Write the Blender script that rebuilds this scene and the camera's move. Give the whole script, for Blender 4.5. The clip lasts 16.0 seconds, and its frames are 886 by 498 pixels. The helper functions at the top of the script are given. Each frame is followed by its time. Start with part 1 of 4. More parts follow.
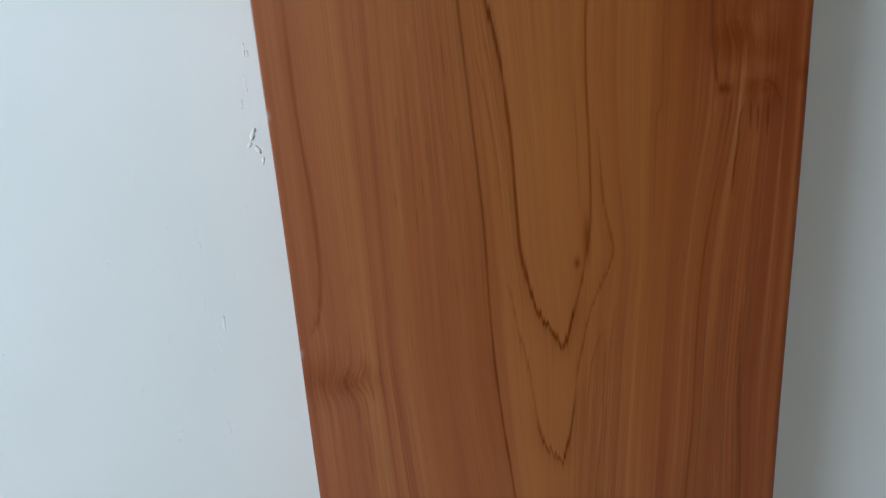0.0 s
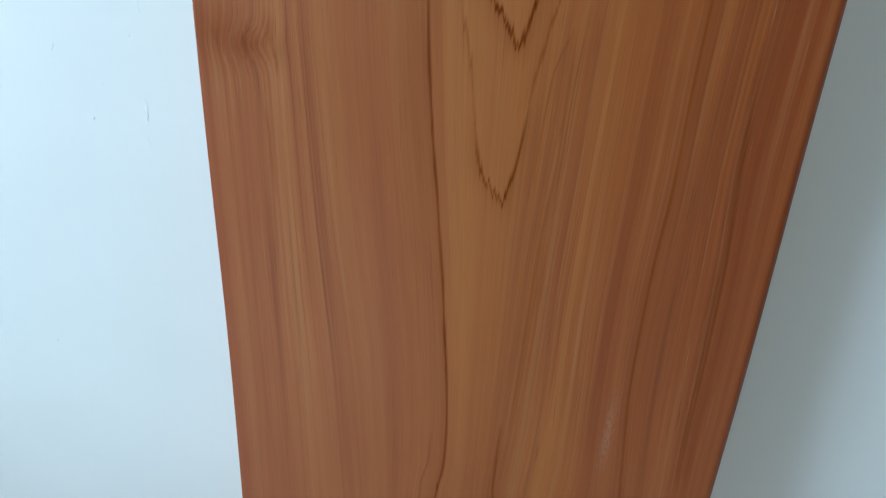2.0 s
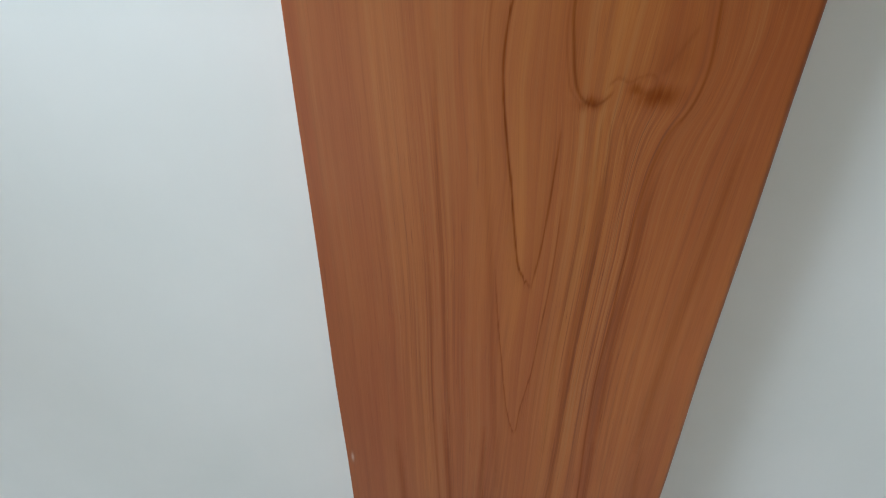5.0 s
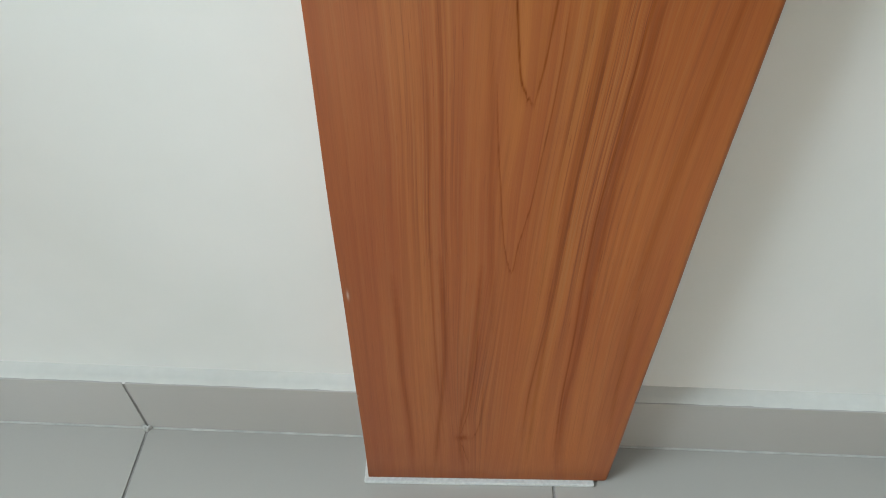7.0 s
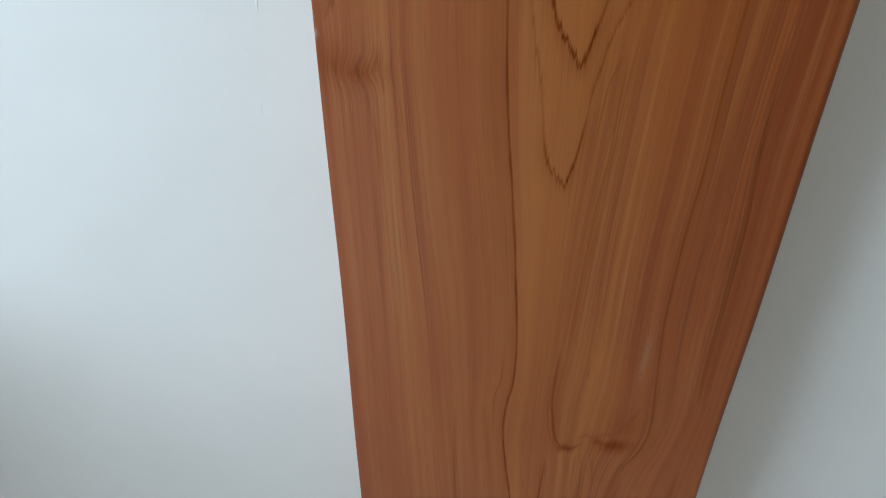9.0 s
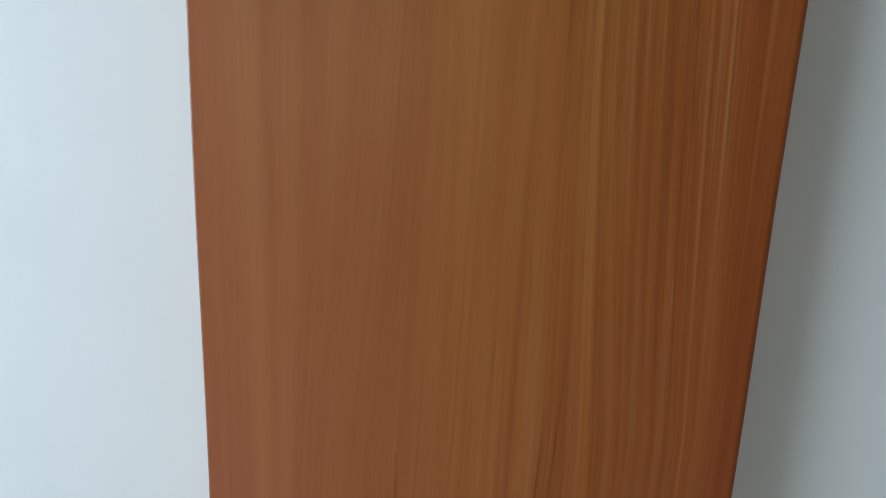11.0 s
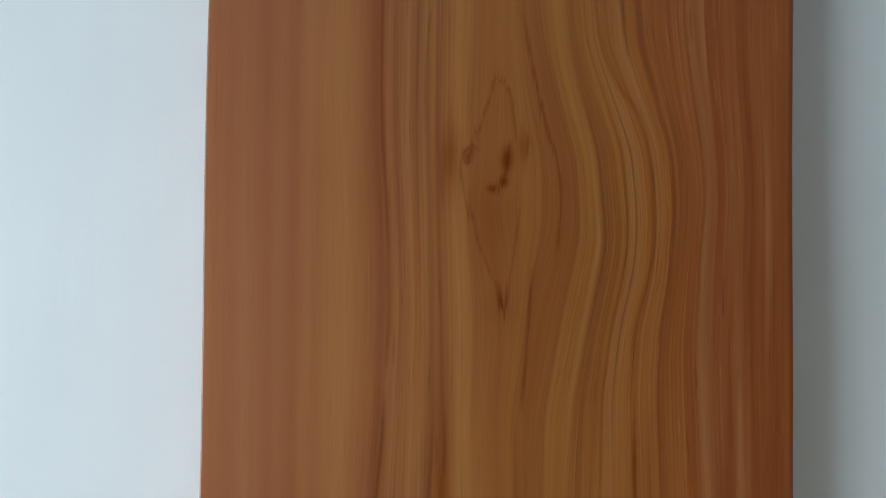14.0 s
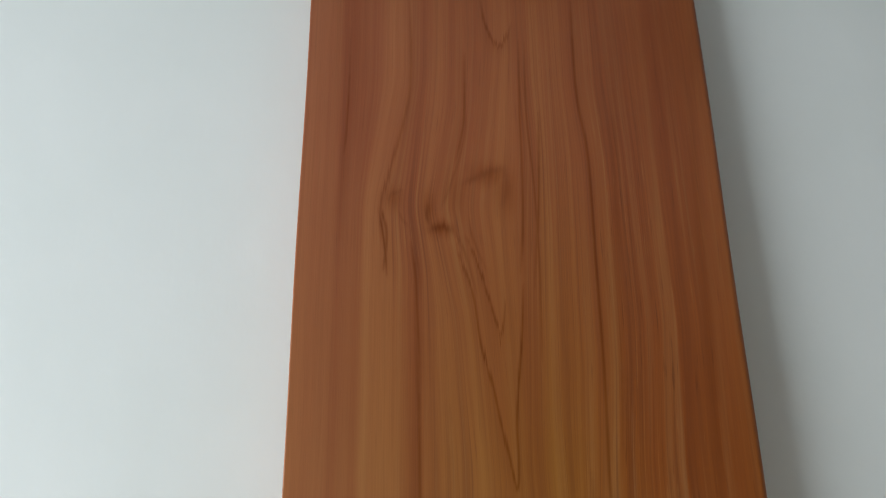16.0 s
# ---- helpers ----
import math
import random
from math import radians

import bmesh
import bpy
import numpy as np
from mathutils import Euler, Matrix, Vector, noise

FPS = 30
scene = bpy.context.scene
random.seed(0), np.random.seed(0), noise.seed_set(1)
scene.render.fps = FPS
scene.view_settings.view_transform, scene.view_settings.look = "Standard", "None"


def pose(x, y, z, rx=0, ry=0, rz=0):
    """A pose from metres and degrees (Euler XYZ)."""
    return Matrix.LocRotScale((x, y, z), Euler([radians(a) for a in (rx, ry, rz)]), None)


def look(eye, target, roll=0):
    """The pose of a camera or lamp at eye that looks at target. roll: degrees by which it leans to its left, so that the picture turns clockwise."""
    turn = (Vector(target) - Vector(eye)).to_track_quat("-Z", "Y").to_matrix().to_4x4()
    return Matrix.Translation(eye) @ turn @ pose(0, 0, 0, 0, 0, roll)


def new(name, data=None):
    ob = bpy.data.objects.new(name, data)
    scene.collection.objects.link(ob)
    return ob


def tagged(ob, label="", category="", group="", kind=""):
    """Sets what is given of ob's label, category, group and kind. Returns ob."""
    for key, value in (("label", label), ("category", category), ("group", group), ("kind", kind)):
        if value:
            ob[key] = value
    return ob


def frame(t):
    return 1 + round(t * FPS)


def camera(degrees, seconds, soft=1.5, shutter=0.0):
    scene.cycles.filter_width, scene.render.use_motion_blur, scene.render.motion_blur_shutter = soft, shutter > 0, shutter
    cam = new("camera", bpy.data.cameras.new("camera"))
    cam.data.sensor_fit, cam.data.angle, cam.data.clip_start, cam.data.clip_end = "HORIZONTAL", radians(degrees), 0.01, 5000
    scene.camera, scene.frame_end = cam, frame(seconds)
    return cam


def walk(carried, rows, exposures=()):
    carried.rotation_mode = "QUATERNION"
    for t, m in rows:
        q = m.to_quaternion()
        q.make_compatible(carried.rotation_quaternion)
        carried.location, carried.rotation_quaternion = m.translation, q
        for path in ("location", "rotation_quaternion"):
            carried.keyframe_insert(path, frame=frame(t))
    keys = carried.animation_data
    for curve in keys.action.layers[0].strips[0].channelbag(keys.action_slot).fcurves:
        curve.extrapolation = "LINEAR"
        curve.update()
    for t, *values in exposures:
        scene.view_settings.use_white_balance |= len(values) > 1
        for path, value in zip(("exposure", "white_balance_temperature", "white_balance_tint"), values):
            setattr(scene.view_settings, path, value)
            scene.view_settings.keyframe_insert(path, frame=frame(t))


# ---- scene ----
# The camera: carried close in front of a tall board, first down to its foot, then up towards its head.
ROWS = [
    (0.00, 0.0363, -0.3279, 1.1586, 71.61, 3.52, -8.12),
    (0.50, 0.0550, -0.3122, 1.1339, 71.24, 3.70, -9.02),
    (1.00, 0.0767, -0.2714, 1.1100, 68.62, -2.10, -4.02),
    (1.50, 0.1131, -0.2723, 1.0804, 66.30, -1.13, -1.70),
    (2.00, 0.1234, -0.3014, 1.0366, 63.48, -2.54, 3.00),
    (2.50, 0.1274, -0.3246, 1.0122, 61.47, -2.46, 3.66),
    (3.00, 0.1300, -0.3369, 0.9568, 60.03, -1.64, 3.56),
    (3.50, 0.1317, -0.3303, 0.8874, 57.00, -1.03, 2.96),
    (4.00, 0.1166, -0.3277, 0.8632, 54.76, -0.20, 2.24),
    (4.50, 0.1116, -0.3309, 0.8783, 55.60, -0.31, 2.29),
    (5.00, 0.0903, -0.3458, 0.8614, 50.11, 0.19, 1.14),
    (5.20, 0.0871, -0.3506, 0.8530, 48.92, -0.19, 0.70),
    (6.30, 0.0865, -0.3700, 0.7920, 43.04, -0.11, 1.13),
    (7.30, 0.0994, -0.3743, 0.8216, 43.33, -0.62, 2.47),
    (7.50, 0.1002, -0.3686, 0.8490, 46.98, -0.30, 2.29),
    (8.00, 0.1006, -0.3656, 0.9651, 49.34, -1.75, 2.69),
    (8.50, 0.0935, -0.3679, 1.0586, 49.92, 0.27, 3.26),
    (9.00, 0.0897, -0.3535, 1.1224, 54.25, -0.08, 3.33),
    (9.50, 0.0909, -0.3321, 1.1897, 56.08, -0.83, 2.15),
    (10.00, 0.0957, -0.3180, 1.2817, 61.69, -1.64, -0.54),
    (10.20, 0.0887, -0.3117, 1.3264, 66.02, -1.52, -2.16),
    (11.25, 0.0687, -0.2953, 1.5362, 76.48, -2.26, -7.30),
    (12.30, 0.0478, -0.2889, 1.7088, 81.63, -1.25, -9.27),
    (12.50, 0.0467, -0.2864, 1.7369, 81.17, -0.92, -8.12),
    (13.00, 0.0443, -0.2818, 1.7958, 84.48, 0.37, -9.37),
    (13.50, 0.0494, -0.2865, 1.8381, 87.73, -0.46, -8.46),
    (14.00, 0.0502, -0.2819, 1.8746, 90.45, -1.07, -9.29),
    (14.50, 0.0541, -0.2828, 1.9111, 92.40, -0.27, -9.33),
    (15.00, 0.0484, -0.3042, 1.9632, 96.86, 0.40, -9.08),
    (15.50, 0.0385, -0.3316, 1.9972, 100.45, 0.24, -8.12),
    (16.00, 0.0362, -0.3762, 2.0426, 107.66, 0.63, -6.88),
]

cam = camera(63.8, 16.0, soft=0.9, shutter=0.3)
EXPOSURES = [(0.0, -0.2, 6270, 9), (0.5, -0.16, 6220, 9), (1.0, 0.0, 5850, 4), (1.4, 0.17, 5720, 2), (2.0, 0.28, 5670, 1),
             (2.6, 0.09, 6000, 3), (3.5, 0.14, 6230, 4), (5.2, 0.33, 6570, 8), (7.5, 0.55, 7050, 7), (8.0, 0.27, 6600, 8),
             (8.5, 0.11, 6570, 9), (9.5, -0.04, 6320, 9), (12.5, -0.2, 6340, 8), (13.5, -0.1, 6370, 8), (14.0, -0.12, 6400, 8), (14.8, -0.02, 6440, 9),
             (15.4, -0.08, 6570, 9), (16.0, -0.05, 7250, 11)]
walk(cam, [(t, pose(x, y, z, rx, ry, rz)) for t, x, y, z, rx, ry, rz in ROWS], EXPOSURES)

# ---- plan, in metres ----
WALL_Y = 0.0765          # face of the wall behind the board
SKIRT_Y = 0.0555         # face of the skirting tiles
SKIRT_H = 0.100
ROOM_L, ROOM_R, ROOM_B, ROOM_H = -1.35, 3.2, -3.9, 2.75
WIN_Y0, WIN_Y1, WIN_Z0, WIN_Z1 = -1.34, -0.28, 1.00, 2.20
SHADE_X, SHADE_Y, SHADE_Z = -0.60, -0.33, 0.86      # unseen slab added in the corner, below the window, to shade the low wall
DOOR_X0, DOOR_X1, DOOR_H = -1.33, 0.45, 2.05     # unseen doorway added in the back wall to let in fill light
BW, BT, BN = 0.28, 0.028, 8.9      # board: width, thickness, length in widths
LEAN, TURN, FOOT = 0.94, 1.5, 0.006

# ---- light ----
world = bpy.data.worlds.new("sky")
scene.world = world
world.use_nodes = True
wn = world.node_tree.nodes
sky = wn.new("ShaderNodeTexSky")
sky.sky_type, sky.sun_disc = "NISHITA", False
sky.sun_elevation, sky.sun_rotation = radians(33), radians(188)
wn["Background"].inputs[1].default_value = 0.16
world.node_tree.links.new(sky.outputs[0], wn["Background"].inputs[0])

sun = new("sun", bpy.data.lights.new("sun", "SUN"))
sun.data.energy, sun.data.angle, sun.data.color = 1.2, radians(0.5), (1.0, 0.95, 0.88)
sun.matrix_world = look((-0.6, -4.4, 2.85), (0, 0, 0))

day = new("window_daylight", bpy.data.lights.new("window_daylight", "AREA"))
day.data.shape, day.data.size, day.data.size_y = "RECTANGLE", 0.96, 1.1
day.data.energy, day.data.color = 47.0, (0.71, 0.87, 1.0)
day.matrix_world = look((ROOM_L - 0.02, (WIN_Y0 + WIN_Y1) / 2, (WIN_Z0 + WIN_Z1) / 2),
                        (0.5, (WIN_Y0 + WIN_Y1) / 2, (WIN_Z0 + WIN_Z1) / 2))


# ---- material helper ----
class Mat:
    """A node material with short calls for the usual nodes."""

    def __init__(self, name, rough=0.5, spec=0.5, metal=0.0):
        self.m = bpy.data.materials.new(name)
        self.m.use_nodes = True
        self.t = self.m.node_tree
        self.b = self.t.nodes["Principled BSDF"]
        self.b.inputs["Roughness"].default_value = rough
        self.b.inputs["Specular IOR Level"].default_value = spec
        self.b.inputs["Metallic"].default_value = metal

    def put(self, value, socket):
        if isinstance(value, bpy.types.NodeSocket):
            self.t.links.new(value, socket)
        else:
            socket.default_value = value

    def math(self, op, a, b=0.0, clamp=False):
        n = self.t.nodes.new("ShaderNodeMath")
        n.operation, n.use_clamp = op, clamp
        self.put(a, n.inputs[0])
        self.put(b, n.inputs[1])
        return n.outputs[0]

    def attr(self, name):
        n = self.t.nodes.new("ShaderNodeAttribute")
        n.attribute_name = name
        return n.outputs["Fac"]

    def place(self):
        return self.t.nodes.new("ShaderNodeTexCoord").outputs["Object"]

    def xyz(self, x, y, z=0.0):
        n = self.t.nodes.new("ShaderNodeCombineXYZ")
        for k, v in enumerate((x, y, z)):
            self.put(v, n.inputs[k])
        return n.outputs[0]

    def noise(self, vec, scale=1.0, detail=2.0, rough=0.5, twist=0.0):
        n = self.t.nodes.new("ShaderNodeTexNoise")
        self.put(vec, n.inputs["Vector"])
        n.inputs["Scale"].default_value = scale
        n.inputs["Detail"].default_value = detail
        n.inputs["Roughness"].default_value = rough
        n.inputs["Distortion"].default_value = twist
        return n.outputs["Fac"]

    def stretch(self, vec, scale):
        n = self.t.nodes.new("ShaderNodeVectorMath")
        n.operation = "MULTIPLY"
        self.put(vec, n.inputs[0])
        n.inputs[1].default_value = scale
        return n.outputs[0]

    def span(self, v, a, b, c=0.0, d=1.0):
        n = self.t.nodes.new("ShaderNodeMapRange")
        for k, x in enumerate((v, a, b, c, d)):
            self.put(x, n.inputs[k])
        return n.outputs[0]

    def ramp(self, v, stops, smooth=False):
        n = self.t.nodes.new("ShaderNodeValToRGB")
        n.color_ramp.interpolation = "EASE" if smooth else "LINEAR"
        e = n.color_ramp.elements
        while len(e) < len(stops):
            e.new(0.5)
        for k, (p, c) in enumerate(stops):
            e[k].position, e[k].color = p, (*c, 1)
        self.put(v, n.inputs[0])
        return n.outputs[0]

    def mix(self, f, a, b, mode="MIX"):
        n = self.t.nodes.new("ShaderNodeMix")
        n.data_type, n.blend_type = "RGBA", mode
        self.put(f, n.inputs[0])
        for k, c in ((6, a), (7, b)):
            self.put((*c, 1) if isinstance(c, tuple) else c, n.inputs[k])
        return n.outputs[2]

    def bump(self, h, strength, dist):
        n = self.t.nodes.new("ShaderNodeBump")
        n.inputs["Strength"].default_value, n.inputs["Distance"].default_value = strength, dist
        self.put(h, n.inputs["Height"])
        self.t.links.new(n.outputs[0], self.b.inputs["Normal"])

    def base(self, c):
        self.put((*c, 1) if isinstance(c, tuple) else c, self.b.inputs["Base Color"])
        return self


def wall_paint():
    m = Mat("white_wall_paint", 0.5, 0.4)
    p = m.place()
    cloud = m.noise(p, 5.0, 4, 0.55)
    roll = m.noise(p, 140, 3, 0.6)
    m.base(m.ramp(cloud, [(0.3, (0.768, 0.782, 0.770)), (0.7, (0.820, 0.822, 0.815))]))
    m.put(m.span(m.noise(p, 9, 3), 0.3, 0.7, 0.36, 0.52), m.b.inputs["Roughness"])
    low = m.noise(p, 14, 3, 0.6)
    brush = m.noise(m.stretch(p, (60, 60, 7)), 1, 3, 0.6)
    h = m.math("ADD", m.math("MULTIPLY", roll, 0.2), low)
    m.bump(m.math("ADD", h, m.math("MULTIPLY", brush, 0.35)), 0.3, 0.002)
    return m.m


def tile_glaze(name, dark, light):
    m = Mat(name, 0.27, 0.5)
    p = m.place()
    n = m.noise(p, 1.2, 2, 0.5)
    speck = m.noise(p, 260, 2, 0.5)
    c = m.ramp(n, [(0.3, dark), (0.7, light)])
    info = m.t.nodes.new("ShaderNodeObjectInfo").outputs["Random"]
    c = m.mix(m.span(info, 0, 1, 0.0, 0.10), c, (0.3, 0.3, 0.29))
    m.base(m.mix(m.span(speck, 0.5, 0.8, 0, 0.04), c, (0.30, 0.30, 0.29)))
    return m.m


def rough_plain(name, a, b, scale=60, rough=0.8, bump=0.3):
    m = Mat(name, rough, 0.3)
    p = m.place()
    n = m.noise(p, scale, 4, 0.6)
    m.base(m.ramp(n, [(0.3, a), (0.7, b)]))
    m.bump(n, bump, 0.001)
    return m.m


def board_wood():
    """Oiled red-brown wood: bands, streaks and fibres run along the grain lines of the board."""
    m = Mat("red_brown_wood", 0.5, 0.55)
    s, u, v = m.attr("grain"), m.attr("across"), m.attr("along")
    vein, knot_or_shade, pale, heart = m.attr("vein"), m.attr("knot_or_shade"), m.attr("scuff"), m.attr("heart")

    def along(across, length, z, detail=2, rough=0.5):
        return m.noise(m.xyz(m.math("MULTIPLY", s, across), m.math("MULTIPLY", v, length), z), 1, detail, rough)

    broad = along(8, 0.20, 0.0)
    band = along(24, 0.26, 3.0)
    line = along(55, 0.50, 7.0, 3, 0.6)
    thin = along(140, 0.8, 9.0, 2, 0.5)
    fibre = along(480, 6.0, 11.0, 2, 0.6)
    patch = m.noise(m.xyz(m.math("MULTIPLY", u, 2.5), m.math("MULTIPLY", v, 1.6), 5.0), 1, 2)
    tone = m.math("ADD", m.math("MULTIPLY", broad, 0.50), m.math("MULTIPLY", band, 0.34))
    tone = m.math("ADD", tone, m.math("MULTIPLY", patch, 0.16))
    tone = m.math("ADD", tone, m.math("MULTIPLY", m.math("SUBTRACT", heart, 0.5), 0.16))
    wood = m.ramp(tone, [(0.33, (0.228, 0.049, 0.0095)), (0.45, (0.272, 0.070, 0.0140)),
                         (0.55, (0.304, 0.087, 0.0175)), (0.68, (0.350, 0.113, 0.0230))])
    # the tree's colour drifts from the butt (rosy) to the top (tan), partly the cooler light; the paler outer side is
    # painted window sheen
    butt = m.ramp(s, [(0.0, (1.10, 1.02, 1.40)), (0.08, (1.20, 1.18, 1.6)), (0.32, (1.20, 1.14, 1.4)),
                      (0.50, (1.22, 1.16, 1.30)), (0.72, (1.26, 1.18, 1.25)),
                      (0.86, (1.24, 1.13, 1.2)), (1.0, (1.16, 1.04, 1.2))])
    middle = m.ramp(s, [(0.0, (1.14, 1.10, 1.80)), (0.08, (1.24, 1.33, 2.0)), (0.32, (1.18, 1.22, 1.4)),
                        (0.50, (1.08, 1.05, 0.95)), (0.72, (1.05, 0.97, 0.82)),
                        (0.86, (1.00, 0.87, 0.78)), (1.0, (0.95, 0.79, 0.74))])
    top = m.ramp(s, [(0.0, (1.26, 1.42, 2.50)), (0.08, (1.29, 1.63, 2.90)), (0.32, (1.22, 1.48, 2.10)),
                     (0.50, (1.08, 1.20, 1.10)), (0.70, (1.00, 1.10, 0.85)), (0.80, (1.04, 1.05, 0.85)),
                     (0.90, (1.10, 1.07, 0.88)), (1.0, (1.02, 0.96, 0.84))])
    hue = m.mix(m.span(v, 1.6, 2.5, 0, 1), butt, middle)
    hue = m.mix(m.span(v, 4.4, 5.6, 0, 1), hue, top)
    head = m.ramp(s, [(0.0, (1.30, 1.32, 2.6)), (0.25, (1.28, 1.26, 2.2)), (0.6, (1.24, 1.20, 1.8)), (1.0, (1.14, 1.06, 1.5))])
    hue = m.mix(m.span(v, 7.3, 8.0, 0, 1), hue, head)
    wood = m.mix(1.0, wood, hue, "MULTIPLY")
    streak = m.attr("streak")

    def streaks(c, field, lo, hi, most, colour):
        return m.mix(m.math("MULTIPLY", m.span(field, lo, hi, 0, most), streak), c, colour)

    wood = streaks(wood, line, 0.50, 0.70, 0.62, (0.40, 0.175, 0.062))
    wood = streaks(wood, line, 0.50, 0.32, 0.66, (0.150, 0.032, 0.009))
    wood = streaks(wood, thin, 0.57, 0.72, 0.42, (0.44, 0.205, 0.078))
    wood = streaks(wood, thin, 0.44, 0.30, 0.50, (0.115, 0.026, 0.008))
    wood = m.mix(m.span(fibre, 0.30, 0.60, 0.15, 0.0), wood, (0.12, 0.034, 0.011))
    hair = along(230, 7.0, 21.0, 2, 0.55)
    wood = m.mix(m.math("MULTIPLY", m.span(hair, 0.63, 0.72, 0, 0.45), m.math("ADD", streak, 0.12), True), wood, (0.105, 0.020, 0.006))
    wood = m.mix(m.math("MULTIPLY", m.span(hair, 0.36, 0.27, 0, 0.38), m.math("ADD", streak, 0.05), True), wood, (0.42, 0.185, 0.066))
    wood = m.mix(m.math("MULTIPLY", knot_or_shade, m.span(along(200, 5.0, 31.0, 3, 0.6), 0.34, 0.62, 0.62, 1.0), True), wood, (0.160, 0.028, 0.004))
    wood = m.mix(m.math("MULTIPLY", vein, m.span(along(70, 4.0, 2.0, 3, 0.6), 0.32, 0.58, 0.58, 0.98), True), wood, (0.104, 0.016, 0.002))
    wood = m.mix(pale, wood, (0.55, 0.42, 0.36))
    m.base(wood)
    m.put(m.span(fibre, 0.3, 0.7, 0.42, 0.34), m.b.inputs["Roughness"])
    # open late wood is duller than the oiled face
    m.put(m.span(m.math("MAXIMUM", vein, knot_or_shade), 0.0, 0.8, 0.46, 0.06), m.b.inputs["Specular IOR Level"])
    m.bump(m.math("ADD", fibre, m.math("MULTIPLY", vein, -0.5)), 0.07, 0.0006)
    return m.m


PAINT = wall_paint()
TILE = tile_glaze("grey_floor_tile", (0.455, 0.435, 0.405), (0.485, 0.465, 0.435))
SKIRT = tile_glaze("grey_skirting_tile", (0.465, 0.45, 0.43), (0.49, 0.475, 0.455))
GROUT = rough_plain("grey_grout", (0.19, 0.18, 0.17), (0.36, 0.35, 0.34), 60)
FILLET = rough_plain("white_grout", (0.64, 0.64, 0.615), (0.68, 0.68, 0.655), 60, 0.55, 0.1)
PLAIN = rough_plain("taupe_wall_paint", (0.27, 0.255, 0.235), (0.32, 0.30, 0.28), 20, 0.8, 0.1)
CEIL = rough_plain("ceiling_white", (0.48, 0.48, 0.47), (0.54, 0.54, 0.53), 30, 0.9, 0.1)
SMEAR = rough_plain("pale_grey_grout", (0.40, 0.40, 0.39), (0.60, 0.60, 0.585), 40)
FOAM = rough_plain("white_foam", (0.60, 0.61, 0.60), (0.76, 0.77, 0.76), 220, 0.7)
FRAME = rough_plain("white_window_frame", (0.74, 0.75, 0.75), (0.8, 0.8, 0.8), 20, 0.4, 0.05)
WOOD = board_wood()
GLASS = Mat("window_glass", 0.0, 0.5)
GLASS.b.inputs["Transmission Weight"].default_value = 1.0
GLASS = GLASS.base((1.0, 1.0, 1.0)).m


# ---- mesh helpers ----
def part(name, bm, material, parent=None, label=""):
    me = bpy.data.meshes.new(name)
    bm.to_mesh(me)
    bm.free()
    me.materials.append(material)
    ob = new(name, me)
    ob.parent = parent
    return tagged(ob, label)


def box(bm, a, b, bevel=0.0):
    """A box from corner a to corner b, with softened edges."""
    g = bmesh.ops.create_cube(bm, size=1.0)
    mid = [(p + q) / 2 for p, q in zip(a, b)]
    size = [abs(q - p) for p, q in zip(a, b)]
    bmesh.ops.scale(bm, vec=size, verts=g["verts"])
    bmesh.ops.translate(bm, vec=mid, verts=g["verts"])
    if bevel:
        edges = list({e for w in g["verts"] for e in w.link_edges})
        bmesh.ops.bevel(bm, geom=edges, offset=bevel, segments=2, affect="EDGES", profile=0.5)
    return bm


def slab(name, a, b, material, parent=None, bevel=0.0, label=""):
    return part(name, box(bmesh.new(), a, b, bevel), material, parent, label)


# ---- room shell ----
T = 0.15
wall_north = slab("wall_north", (ROOM_L - T, WALL_Y, 0), (ROOM_R + T, WALL_Y + T, ROOM_H), PAINT)
tagged(wall_north, "white painted plaster wall with faint roller marks", "wall", "", "structure")
wall_east = slab("wall_east", (ROOM_R, ROOM_B, 0), (ROOM_R + T, WALL_Y, ROOM_H), PLAIN)
tagged(wall_east, "plain taupe painted plaster side wall", "wall", "", "structure")
bm = bmesh.new()
box(bm, (ROOM_L - T, ROOM_B - T, 0), (DOOR_X0, ROOM_B, ROOM_H))
box(bm, (DOOR_X1, ROOM_B - T, 0), (ROOM_R + T, ROOM_B, ROOM_H))
box(bm, (DOOR_X0, ROOM_B - T, DOOR_H), (DOOR_X1, ROOM_B, ROOM_H))
wall_south = part("wall_south", bm, PLAIN)
tagged(wall_south, "plain taupe painted wall with an added door opening", "wall", "", "structure")
bm = bmesh.new()
box(bm, (ROOM_L - T, ROOM_B, 0), (ROOM_L, WIN_Y0, ROOM_H))
box(bm, (ROOM_L - T, WIN_Y1, 0), (ROOM_L, WALL_Y, ROOM_H))
box(bm, (ROOM_L - T, WIN_Y0, 0), (ROOM_L, WIN_Y1, WIN_Z0))
box(bm, (ROOM_L - T, WIN_Y0, WIN_Z1), (ROOM_L, WIN_Y1, ROOM_H))
wall_west = part("wall_west", bm, PAINT)
tagged(wall_west, "white painted plaster wall with a window opening", "wall", "", "structure")
ceiling = slab("ceiling", (ROOM_L - T, ROOM_B - T, ROOM_H), (ROOM_R + T, WALL_Y + T, ROOM_H + 0.12), CEIL)
tagged(ceiling, "flat white painted ceiling", "ceiling", "", "structure")

